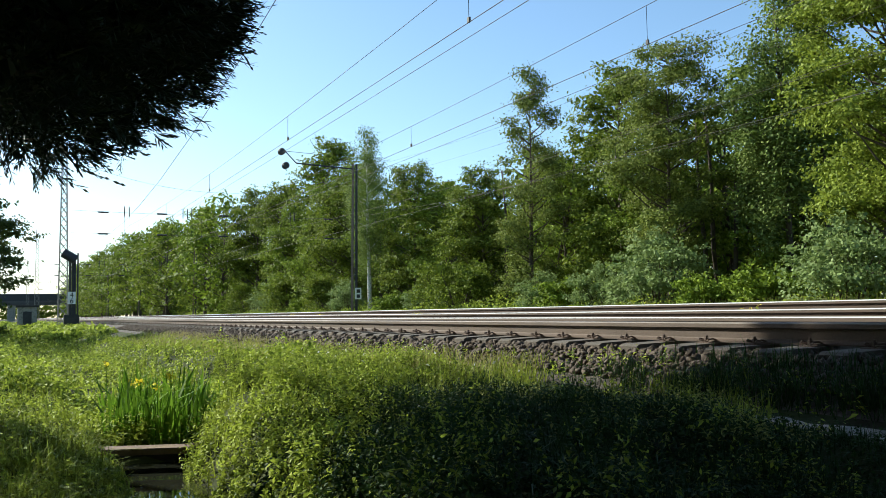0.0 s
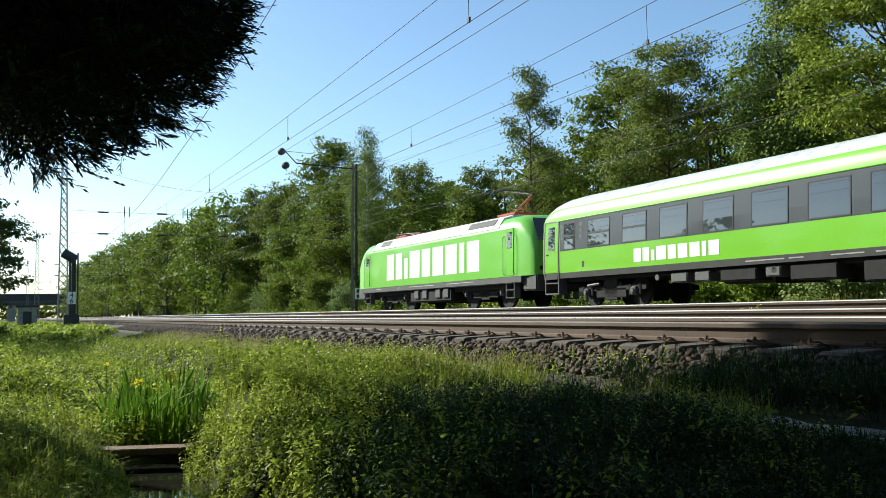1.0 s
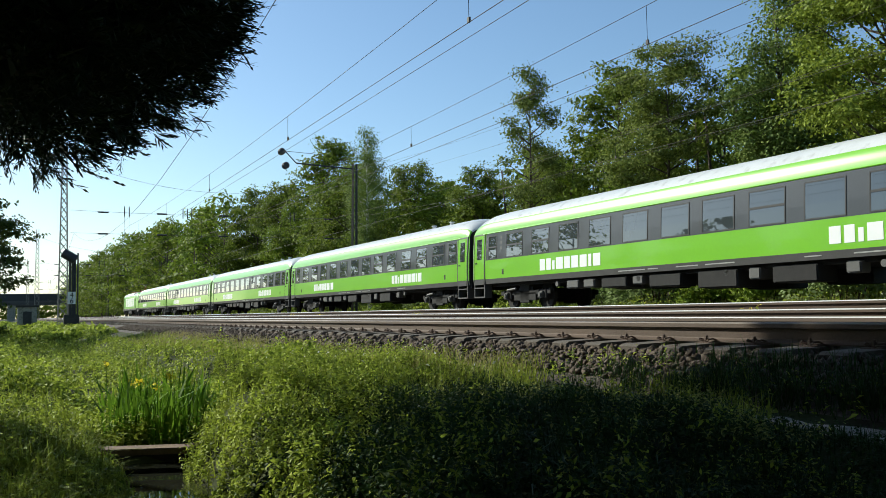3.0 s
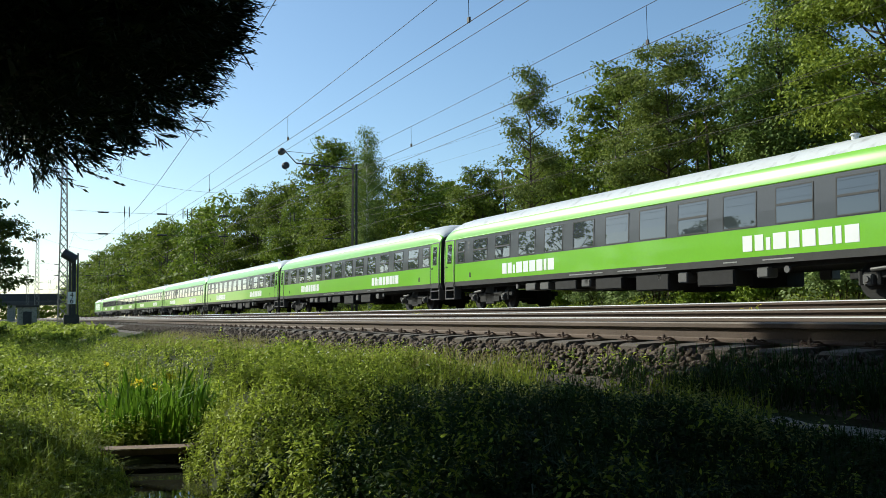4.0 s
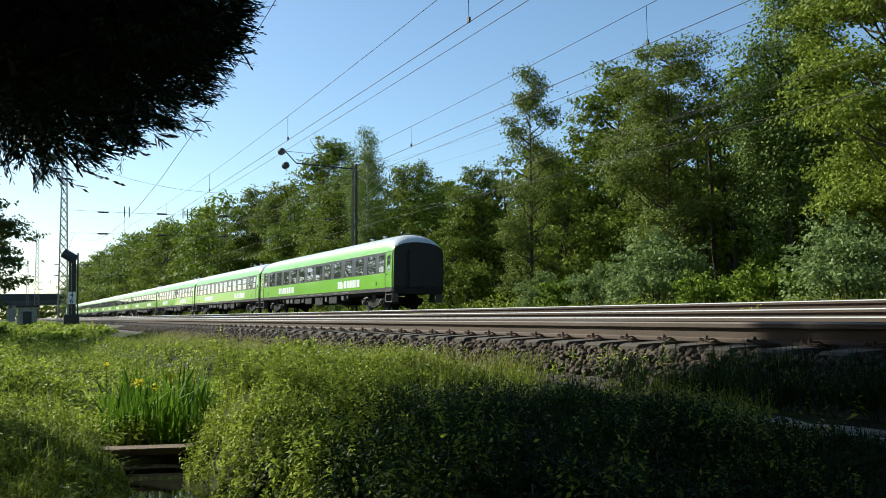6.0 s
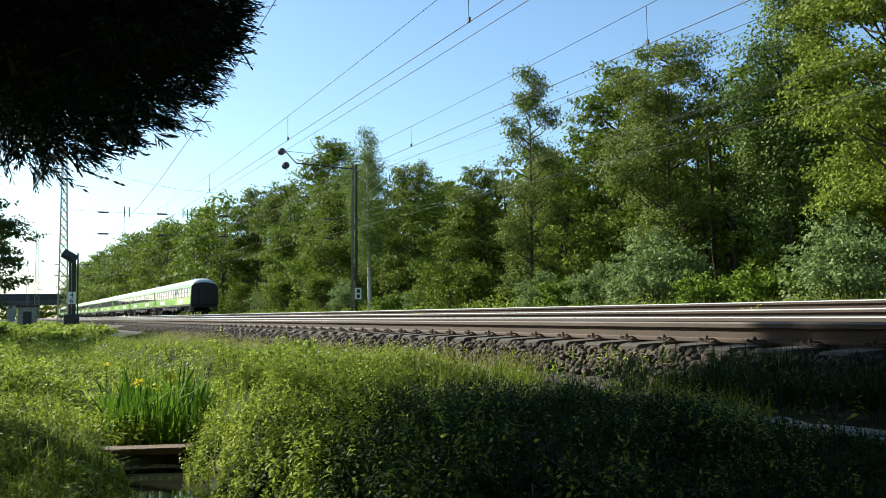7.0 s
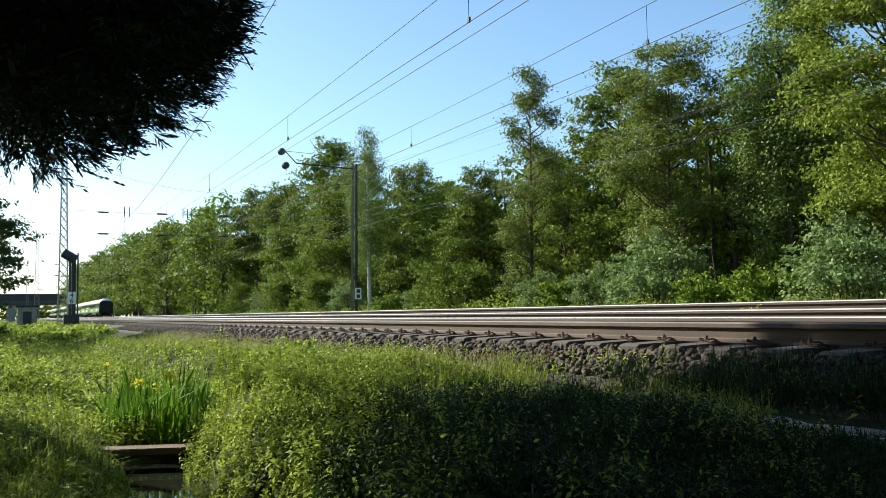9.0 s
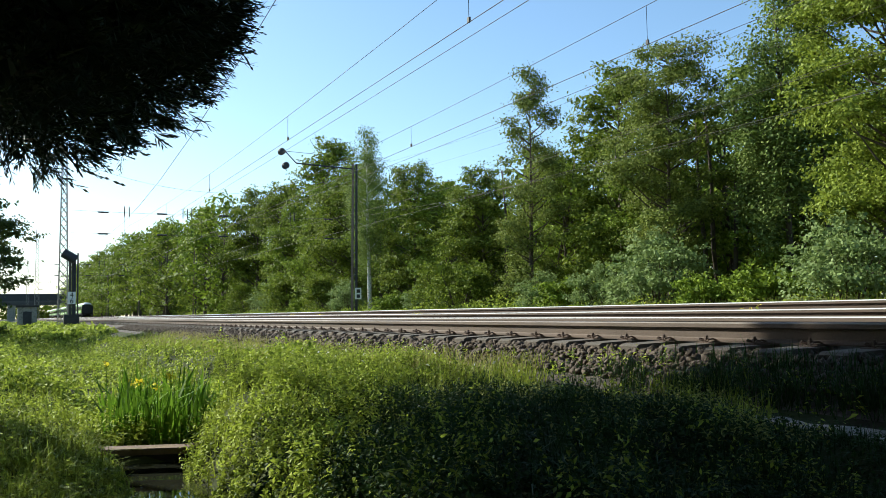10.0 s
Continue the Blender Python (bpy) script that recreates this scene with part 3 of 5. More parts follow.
def build_locomotive():
    loco = tagged(new("electric_locomotive"), "pale green electric locomotive with white roof panels and raised pantograph", "locomotive")
    half = [(1.0, 1.18), (1.0, 1.9), (1.0, 2.6), (0.995, 3.02), (0.95, 3.22), (0.82, 3.46), (0.5, 3.58), (0.0, 3.62)]
    # x, height factor above 1.18, half width
    front = [(0.42, 0.46, 1.30), (0.50, 0.60, 1.36), (0.76, 0.75, 1.40), (1.12, 0.90, 1.44), (1.50, 0.975, 1.47), (2.0, 1.0, 1.49)]
    stations = front + [(7, 1, 1.49), (12, 1, 1.49)] + [(LOCO - x, f, w) for x, f, w in reversed(front)]
    bm = bmesh.new()
    rings = []
    for x, f, w in stations:
        h = [(y * w, 1.18 + (z - 1.18) * f) for y, z in half]
        pts = [(-y, z) for y, z in h] + [(y, z) for y, z in reversed(h) if y > 1e-6]
        rings.append([bm.verts.new((x, y, z)) for y, z in pts])
    for a, b in zip(rings, rings[1:]):
        for k in range(len(a) - 1):
            bm.faces.new((a[k], a[k + 1], b[k + 1], b[k]))
    bm.faces.new(rings[0])
    bm.faces.new(rings[-1])
    body = part("body", bm, M_locogreen, loco, "pale green locomotive body")
    for f in body.data.polygons:
        f.use_smooth = abs(f.normal.x) > 0.05 or f.center.z > 3.3
    for e in (0, 1):
        fx = (lambda x: x) if e == 0 else (lambda x: LOCO - x)
        bm = bmesh.new()
        a, b = (0.50, 1.12)
        vs = [bm.verts.new((fx(x), y, z)) for x, y, z in ((a - 0.14, -1.27, 2.48), (a - 0.14, 1.27, 2.48), (b - 0.14, 1.12, 3.36), (b - 0.14, -1.12, 3.36))]
        bm.faces.new(vs)
        bmesh.ops.solidify(bm, geom=bm.faces[:], thickness=0.03)
        part("windscreen", bm, M_glass, loco, "dark tinted windscreen")
        x0, x1 = sorted((fx(0.35), fx(1.3)))
        part("buffer_beam", boxed(x0, x1, -1.35, 1.35, 0.62, 1.2, bevel=0.05), M_skirt, loco, "grey buffer beam")
        for s in (-1, 1):
            buffer_part(loco, fx(0.38), -1 if e == 0 else 1, s)
            x0, x1 = sorted((fx(1.75), fx(2.35)))
            y0, y1 = sorted((s * 1.46, s * 1.498))
            door = part("cab_door", boxed(x0, x1, y0, y1, 1.22, 3.02), M_locogreen, loco, "pale green cab door")
            part("door_window", boxed(x0 + 0.1, x1 - 0.1, min(y0, s * 1.506), max(y1, s * 1.506), 2.25, 2.88, bevel=0.01), M_glass, door)
            for x in (x0 - 0.1, x1 + 0.1):
                bm = bmesh.new()
                tube(bm, [(x, s * 1.49, 1.25), (x, s * 1.55, 1.3), (x, s * 1.55, 2.7), (x, s * 1.49, 2.75)], [0.016] * 4, 6)
                part("grab_rail", bm, M_box, loco)
            bm = bmesh.new()
            y0, y1 = sorted((s * 1.2, s * 1.47))
            for x in (x0, x1):
                box(bm, x - 0.02, x + 0.02, y0, y1, 0.35, 1.0)
            for z in (0.36, 0.66, 0.95):
                box(bm, x0, x1, y0, y1, z, z + 0.03)
            part("cab_step", bm, M_box, loco, "grey metal cab steps")
            bm = bmesh.new()
            x0, x1 = sorted((fx(0.42), fx(0.75)))
            y0, y1 = sorted((s * 0.75, s * 1.2))
            box(bm, x0, x1, y0, y1, 1.35, 1.55, 0.03)
            part("headlamp", bm, M_glass, loco)
    for s in (-1, 1):
        y0, y1 = sorted((s * 1.30, s * 1.48))
        part("side_skirt", boxed(1.2, LOCO - 1.2, y0, y1, 0.92, 1.2, bevel=0.03), M_skirt, loco, "dark grey side skirt")
        logo_bars(loco, s, 4.7 if s < 0 else LOCO - 14.5, 14.5 if s < 0 else LOCO - 4.7, 1.50, 2.78, 1.49, 0.006)
        for x0, x1 in ((3.3, 3.9), (6.0, 6.3), (7.5, 10.2), (11.5, 14.0)):
            a, b = sorted((s * 1.47, s * 1.486))
            bm = bmesh.new()
            box(bm, x0, x1, a, b, 1.07, 1.095)
            part("skirt_writing", bm, M_dullwhite, loco, "small white writing")
        # slanted white roof panels with dark grilles
        for x0, x1 in ((2.75, 5.6), (5.64, 9.3), (9.34, 13.0), (13.04, 16.1)):
            bm = bmesh.new()
            extrude(bm, [(s * 1.478, 3.12), (s * 1.43, 3.24), (s * 1.23, 3.52), (s * 0.9, 3.62), (s * 0.9, 3.45), (s * 1.40, 3.05)], x0, x1)
            panel = part("roof_panel", bm, M_roof, loco, "white slanted roof panel")
            if x0 < 3 or x0 > 13:
                g0, g1 = (x0 + 0.9, x0 + 2.1) if x0 < 3 else (x0 + 0.3, x0 + 2.6)
                bm = bmesh.new()
                extrude(bm, [(s * 1.425, 3.265), (s * 1.245, 3.525), (s * 1.22, 3.51), (s * 1.40, 3.25)], g0, g1)
                part("roof_grille", bm, M_black, panel, "dark roof grille")
    part("roof_walk", boxed(2.8, LOCO - 2.8, -0.9, 0.9, 3.5, 3.66), M_roof, loco)
    bm = bmesh.new()
    box(bm, 1.5, LOCO - 1.5, -1.2, 1.2, 0.75, 1.15)
    box(bm, 7.3, 11.7, -1.35, 1.35, 0.35, 0.9, 0.05)
    part("underframe", bm, M_under, loco, "dark underframe")
    for x in (7.9, 8.8, 10.2, 11.0):
        for s in (-1, 1):
            y0, y1 = sorted((s * 1.2, s * 1.42))
            part("equipment_box", boxed(x, x + 0.5, y0, y1, 0.5, 0.9, bevel=0.03), M_box, loco)
    for xc in (4.75, LOCO - 4.75):
        bogie_part(loco, xc, 3.0, 0.625)
    # pantographs: the front one folded, the rear one raised to the wire
    for xb, up in ((4.2, False), (14.95, True)):
        bm = bmesh.new()
        for y in (-0.45, 0.45):
            box(bm, xb - 0.7, xb + 0.7, y - 0.04, y + 0.04, 3.78, 3.86)
        for x in (xb - 0.6, xb + 0.6):
            box(bm, x - 0.04, x + 0.04, -0.5, 0.5, 3.78, 3.86)
            for y in (-0.45, 0.45):
                tube(bm, [(x, y, 3.55), (x, y, 3.8)], [0.07, 0.05], 8)
        pan = part("pantograph", bm, M_red, loco, "red pantograph base")
        knee = (xb + 1.25, 0, 4.52) if up else (xb + 1.3, 0, 3.92)
        bow = (xb - 0.35, 0, 4.82) if up else (xb - 0.9, 0, 4.0)
        bm = bmesh.new()
        tube(bm, [(xb - 0.1, -0.12, 3.84), knee], [0.035, 0.03], 6)
        tube(bm, [(xb + 0.05, 0.2, 3.84), knee], [0.02, 0.02], 6)
        part("lower_arm", bm, M_red, pan, "red lower arm")
        bm = bmesh.new()
        for y in (-0.35, 0.35):
            tube(bm, [knee, (bow[0], y, bow[2])], [0.025, 0.02], 6)
        part("upper_arm", bm, M_box, pan, "grey upper arm")
        bm = bmesh.new()
        for dx in (-0.2, 0.2):
            tube(bm, [(bow[0] + dx, -0.95, bow[2] - 0.18), (bow[0] + dx, -0.65, bow[2] + 0.04), (bow[0] + dx, 0.65, bow[2] + 0.04), (bow[0] + dx, 0.95, bow[2] - 0.18)], [0.025] * 4, 6)
        part("collector_head", bm, M_box, pan, "grey collector head")
    for x in (6.3, 8.7, 10.5):
        bm = bmesh.new()
        tube(bm, [(x, -0.2, 3.64), (x, -0.2, 3.88)], [0.09, 0.06], 8)
        part("roof_insulator", bm, M_red, loco)
    return loco


LEAN = -1.2
locomotive = build_locomotive()
coaches = [build_coach()]
while len(coaches) < 10:
    coaches.append(copy_thing(coaches[0], pose(0, 0, 0)))

# ---------------------------------------------------------------- trees
def leaf_quads(centres, size, normals, spread=0.9, ratio=0.62):
    """Folded four-cornered leaves at the centres."""
    n = len(centres)
    nrm = normals + rng.normal(0, spread, (n, 3))
    nrm /= np.linalg.norm(nrm, axis=1, keepdims=True) + 1e-9
    t = np.cross(nrm, rng.normal(0, 1, (n, 3)))
    t /= np.linalg.norm(t, axis=1, keepdims=True) + 1e-9
    b = np.cross(nrm, t)
    s = (size * rng.uniform(0.6, 1.35, n))[:, None]
    lift = nrm * s * 0.12
    return np.stack([centres - t * s * 0.5, centres - b * s * 0.5 * ratio + lift, centres + t * s * 0.5, centres + b * s * 0.5 * ratio + lift], 1)


def clump_points(centre, radius, count, flat=0.75, tuft=0.0, per=14):
    """Points in tufts over a ragged shell round the centre, with their outward directions."""
    knots = max(3, count // per)
    d = rng.normal(0, 1, (knots, 3))
    d /= np.linalg.norm(d, axis=1, keepdims=True)
    d[:, 2] = np.where(d[:, 2] < -0.3, -d[:, 2] * 0.6, d[:, 2])
    r = radius * np.where(rng.random(knots) < 0.3, 0.62 * rng.random(knots), 0.62 + 0.45 * rng.random(knots) ** 0.6)
    lump = 1 + 0.22 * np.sin(5 * d[:, 0] + 9 * centre[0]) * np.sin(4 * d[:, 1] + centre[1] * 7) + 0.15 * np.sin(7 * d[:, 2] + centre[2])
    mid = centre + d * (r * lump)[:, None] * np.array([1, 1, flat])
    size = tuft or radius * 0.24
    out = np.repeat(d, per, 0)
    pts = np.repeat(mid, per, 0) + rng.normal(0, 0.62, (knots * per, 3)) * size * np.array([1, 1, 0.55])
    return pts, out


def build_tree(name, label, height, radius, clumps, leaves, leaf, mat, bark, low=0.18, shape=0.8, slim=False, droop=0.0, trunk_r=None, group="", trunk_to=0.9, tuft=0.0, flat=0.62):
    """A tree: tapered trunk, limbs to each clump, and a crown of single leaves in clumps."""
    tree = tagged(new(name), label, "tree", group)
    tr = trunk_r or height * 0.013
    lean = rng.normal(0, 0.02, 2) * height
    pts = [(lean[0] * k * k + 0.05 * math.sin(3 * k), lean[1] * k * k + 0.05 * math.cos(4 * k), height * k * trunk_to - (0.4 if k == 0 else 0)) for k in (0, 0.08, 0.25, 0.45, 0.7, 1.0)]
    bm = tube(bmesh.new(), pts, [tr * 1.5, tr * 1.1, tr * 0.95, tr * 0.75, tr * 0.45, tr * 0.12], 8)
    part("trunk", bm, bark, tree, smooth=True)
    bm = bmesh.new()
    cc, dd = [], []
    for k in range(clumps):
        u = low + (1 - low) * (k + rng.random()) / clumps
        env = math.sin(math.pi * min(1, max(0.0, (u - low) / (1 - low) * 0.86 + 0.12))) ** shape
        ang = rng.random() * 2 * math.pi + k * 2.4
        rad = radius * env * (rng.random() ** 0.45) * rng.uniform(0.75, 1.1)
        zz = height * u
        base = np.array([np.interp(zz, [p[2] for p in pts], [p[i] for p in pts]) for i in (0, 1)])
        c = np.array([base[0] + rad * math.cos(ang), base[1] + rad * math.sin(ang), zz])
        cr = radius * rng.uniform(0.26, 0.46) * (0.6 + 0.5 * env)
        p, d = clump_points(c, cr, int(leaves / clumps * (cr / radius / 0.3) ** 1.6), flat if not slim else 1.0, tuft)
        if droop:
            p[:, 2] -= droop * rng.random(len(p)) ** 2 * 2.0
        cc.append(p)
        dd.append(d)
        if rad > 0.25 * radius:
            z0 = max(height * 0.12, zz - rad * 0.7)
            b0 = Vector((float(np.interp(z0, [q[2] for q in pts], [q[0] for q in pts])), float(np.interp(z0, [q[2] for q in pts], [q[1] for q in pts])), z0))
            mid = b0.lerp(Vector(c), 0.5) + Vector((0, 0, -0.08 * rad))
            tube(bm, [b0, mid, Vector(c)], [tr * 0.38, tr * 0.24, tr * 0.06], 5)
    part("branch_frame", bm, bark, tree)
    cc, dd = np.concatenate(cc), np.concatenate(dd)
    polys("crown", leaf_quads(cc, leaf, dd * 0.9 + np.array([0, 0, 0.45]), 0.6), 4, mat, tree)
    return tree


def build_bush(name, label, height, radius, leaves, leaf, mat, group=""):
    bush = tagged(new(name), label, "bush", group)
    bm = bmesh.new()
    cc, dd = [], []
    n = 16
    for k in range(n):
        ang, rad = rng.random() * 6.28, radius * 0.75 * rng.random() ** 0.5
        top = height * (0.35 + 0.5 * rng.random()) * (1 - 0.35 * rad / radius)
        c = np.array([rad * math.cos(ang), rad * math.sin(ang), top])
        tube(bm, [(c[0] * 0.2, c[1] * 0.2, -0.2), (c[0] * 0.6, c[1] * 0.6, top * 0.6), tuple(c)], [0.05, 0.035, 0.012], 5)
        p, d = clump_points(c, radius * rng.uniform(0.3, 0.48), leaves // n, 0.9)
        p[:, 2] = np.maximum(p[:, 2], 0.05)
        cc.append(p)
        dd.append(d)
    cr = rng.random((leaves // 4, 3)) * np.array([6.283, 1, 1])
    low = np.stack([radius * 0.95 * np.sqrt(cr[:, 1]) * np.cos(cr[:, 0]), radius * 0.95 * np.sqrt(cr[:, 1]) * np.sin(cr[:, 0]), height * 0.45 * cr[:, 2]], 1)
    cc.append(low)
    dd.append(low / radius)
    part("stem_frame", bm, M_bark, bush)
    cc, dd = np.concatenate(cc), np.concatenate(dd)
    polys("foliage", leaf_quads(cc, leaf, dd * 0.6 + np.array([0, 0, 0.4])), 4, mat, bush)
    return bush


def planted(x, y, turn=0.0, size=1.0, tall=1.0):
    return pose(x, y, float(ground_z(x, y)), 0, 0, turn) @ Matrix.Diagonal((size, size, size * tall, 1))


def place_first(ob, m):
    ob.matrix_basis = m
    return ob


WOOD = "trees of the wood edge"
oaks = [build_tree("oak_tree", "broad green deciduous tree at the wood edge", 15, 4.4, 64, 16500, 0.255, L_oak, M_bark, 0.06, 0.5, group=WOOD, tuft=0.42, flat=0.7),
        build_tree("maple_tree", "bright green broad-leaved tree at the wood edge", 15, 4.5, 62, 16500, 0.245, L_maple, M_bark, 0.05, 0.5, group=WOOD, tuft=0.42, flat=0.7),
        build_tree("alder_tree", "tall dull-green alder with dark visible trunk", 15.5, 3.6, 64, 30000, 0.17, L_alder, M_bark, 0.18, 0.42, group=WOOD, tuft=0.36, flat=0.62, trunk_r=0.15)]
slim_tree = build_tree("slim_alder_tree", "slim upright alder with thin airy top", 14.5, 2.0, 60, 17000, 0.14, L_alder, M_bark, 0.06, 0.4, slim=True, group=WOOD, tuft=0.30, trunk_r=0.13)
birch = build_tree("birch_tree", "weeping birch with white peeling trunk", 15.5, 2.0, 34, 15000, 0.13, L_birch, M_birchbark, 0.36, 0.45, slim=True, droop=1.6, trunk_r=0.17, group=WOOD, tuft=0.24)
tall_birch = build_tree("tall_birch_tree", "tall airy birch that rises above the wood edge", 18.5, 2.3, 50, 26000, 0.16, L_birch, M_bark, 0.22, 0.45, droop=0.9, trunk_r=0.14, group=WOOD, tuft=0.32, flat=0.8)
lime = build_tree("lime_tree", "large fresh green tree with layered branches", 17.5, 3.5, 90, 52000, 0.155, L_bright, M_bark, 0.16, 0.4, group=WOOD, tuft=0.34, flat=0.55, trunk_r=0.16)
bushes = [build_bush("round_bush", "dense round green bush beside the tracks", 4.2, 2.6, 7500, 0.18, L_oak, "trackside bushes"),
          build_bush("willow_bush", "pale grey-green willow bush beside the tracks", 3.8, 2.4, 6000, 0.17, L_willow, "trackside bushes"),
          build_bush("low_shrub", "low bright green shrub beside the tracks", 1.9, 1.5, 4200, 0.15, L_maple, "trackside bushes")]
far_tree = build_tree("woodland_tree", "broad green tree, far along the wood edge and added out of view", 15, 4.6, 45, 2600, 0.54, L_oak, M_bark, 0.08, group=WOOD, tuft=0.6)
far_tree2 = build_tree("woodland_tree", "lighter green tree far along the wood edge", 14, 4.2, 42, 2400, 0.54, L_maple, M_bark, 0.06, group=WOOD, tuft=0.6)

distant_tree = build_tree("woodland_tree", "distant green tree of the wood, also added out of view", 15, 4.8, 42, 2400, 0.48, L_oak, M_bark, 0.05, group=WOOD, tuft=0.7)
distant_tree2 = build_tree("woodland_tree", "distant lighter green tree of the wood", 15, 4.6, 42, 2400, 0.48, L_maple, M_bark, 0.05, group=WOOD, tuft=0.7)

used = set()


def plant(kind, x, y, size=1.0, tall=1.0):
    m = planted(x, y, float(rng.random() * 360), size, tall)
    if kind.name not in used:
        used.add(kind.name)
        return place_first(kind, m)
    return copy_thing(kind, m)


# front row, from the right edge of the view leftwards: kind, x, y, height
for kind, x, y, tall in ((2, -15.5, 28.0, 15), (2, -33.0, 28.2, 13.6), (1, -29.0, 32.5, 11.5), (1, -37.8, 31.0, 11.0), (0, -42.2, 32.5, 14.0), (1, -46.6, 31.5, 11.6), (0, -51, 33, 11.2),
                         (0, -56.5, 31, 11.0), (1, -62.5, 31, 12.6), (0, -68.5, 31, 13.0), (1, -74, 30, 12.5), (0, -79, 29.5, 14.5), (1, -84.5, 29, 17), (0, -90, 30.5, 19), (1, -96.5, 28.5, 15.5), (0, -103, 29, 16), (0, -110, 28, 16.5)):
    plant(oaks[kind], x, y, tall / (15.7 if kind == 2 else 14.8))
plant(slim_tree, -43.8, 27.2, 0.98)
plant(lime, -20.2, 27.6, 1.0)
plant(tall_birch, -27.8, 30.5, 1.0)
plant(birch, -67.6, 26.4, 1.0)
# rows behind
for row, (y, step, lo, hi) in enumerate(((36, 6.0, -118, -22), (45, 10.5, -125, -28))):
    x = lo
    while x < hi:
        plant((far_tree, far_tree2, distant_tree, distant_tree2)[int(rng.random() * 2) + (2 if row > 0 else 0)], x + rng.normal(0, 1), y + rng.normal(0, 1.2), rng.uniform(0.74, 0.86) * (1.0 if x > -85 else 1.2))
        x += step
for y, step in ((27.5, 8.0), (35, 17)):
    x = -116.0
    while x > -430:
        plant(distant_tree if rng.random() < 0.6 else distant_tree2, x + rng.normal(0, 1.5), y + rng.normal(0, 1.5), float(np.interp(-x, [116, 165, 240], [1.05, 1.17, 1.34])) * rng.uniform(0.95, 1.06))
        x -= step
# bushes in front of the wood
for kind, x, y, size in ((1, -20.5, 24.8, 0.9), (2, -17.0, 25.0, 1.0), (2, -24.0, 25.2, 1.1), (1, -30.6, 25.4, 1.08), (2, -26.3, 24.6, 1.0), (1, -32.0, 25.0, 0.6), (1, -34.8, 25.5, 0.75), (2, -37.5, 25.0, 1.1), (1, -39.5, 25.2, 0.72), (0, -50.5, 26.0, 1.0), (0, -54.0, 26.5, 0.95),
                         (1, -56, 25.6, 0.6), (2, -59, 25.0, 1.1), (1, -70, 25.5, 0.9), (0, -76, 26.0, 1.1), (2, -82, 25.5, 1.2), (0, -89, 26, 1.2), (1, -97, 26, 1.1), (0, -106, 26, 1.2), (2, -113, 25.6, 1.4)):
    plant(bushes[kind], x, y, size)

# ---------------------------------------------------------------- undergrowth and deep wood
def leaf_cloud(name, x, y, z, size, mat, label, up=0.4):
    pts = np.stack([x, y, z], 1)
    ob = polys(name, leaf_quads(pts, size, np.tile([0, -0.5, up], (len(pts), 1))), 4, mat)
    return tagged(ob, label, "vegetation", kind="stuff")


n = 26000
ux = -10 - 130 * rng.random(n) ** 1.3
uy = 23.4 + 4.0 * rng.random(n)
uh = (0.5 + 0.9 * (0.5 + 0.5 * np.sin(ux * 1.3) * np.sin(ux * 0.47 + 1))) * (0.55 + 0.2 * (uy - 23.4))
leaf_cloud("undergrowth", ux, uy, ground_z(ux, uy) + uh * rng.random(n) ** 0.7, 0.15, L_weed, "dense green undergrowth along the wood edge")
n = 26000
ux = -12 - 400 * rng.random(n) ** 1.3
uy = 52 + 8 * rng.random(n)
leaf_cloud("deep_wood", ux, uy, 0.2 + 11.5 * rng.random(n), 1.5, L_oak, "dark foliage deep in the wood")
n = 4500
ux = -14 - 120 * rng.random(n)
uy = 30 + 20 * rng.random(n)
leaf_cloud("wood_saplings", ux, uy, 0.1 + 5.0 * rng.random(n) ** 1.2, 0.38, L_oak, "dim sapling foliage inside the wood")

n = 2600
ux = -455 - 12 * rng.random(n)
uy = -40 + 85 * rng.random(n)
leaf_cloud("far_wood", ux, uy, 7.0 * rng.random(n), 2.0, L_oak, "hazy green wood beyond the bridge")

# slender trunks inside the wood
TRUNK = []
for k in range(3):
    bm = tube(bmesh.new(), [(0, 0, -0.3), (0.1 * k, 0.05, 3), (0.25, -0.1 * k, 6.5), (0.2, 0.1, 10)], [0.16, 0.12, 0.09, 0.05], 7)
    TRUNK.append(part("wood_trunk", bm, M_bark, smooth=True))
    tagged(TRUNK[-1], "thin dark trunk inside the shady wood", "tree trunk", "slender trunks in the wood")
for k in range(34):
    x, y = -16 - 40 * rng.random(), 30.5 + 9 * rng.random()
    m = pose(x, y, float(ground_z(x, y)), rng.normal(0, 3), rng.normal(0, 4), rng.random() * 360)
    if k < 3:
        TRUNK[k].matrix_basis = m
    else:
        copy_thing(TRUNK[k % 3], m)

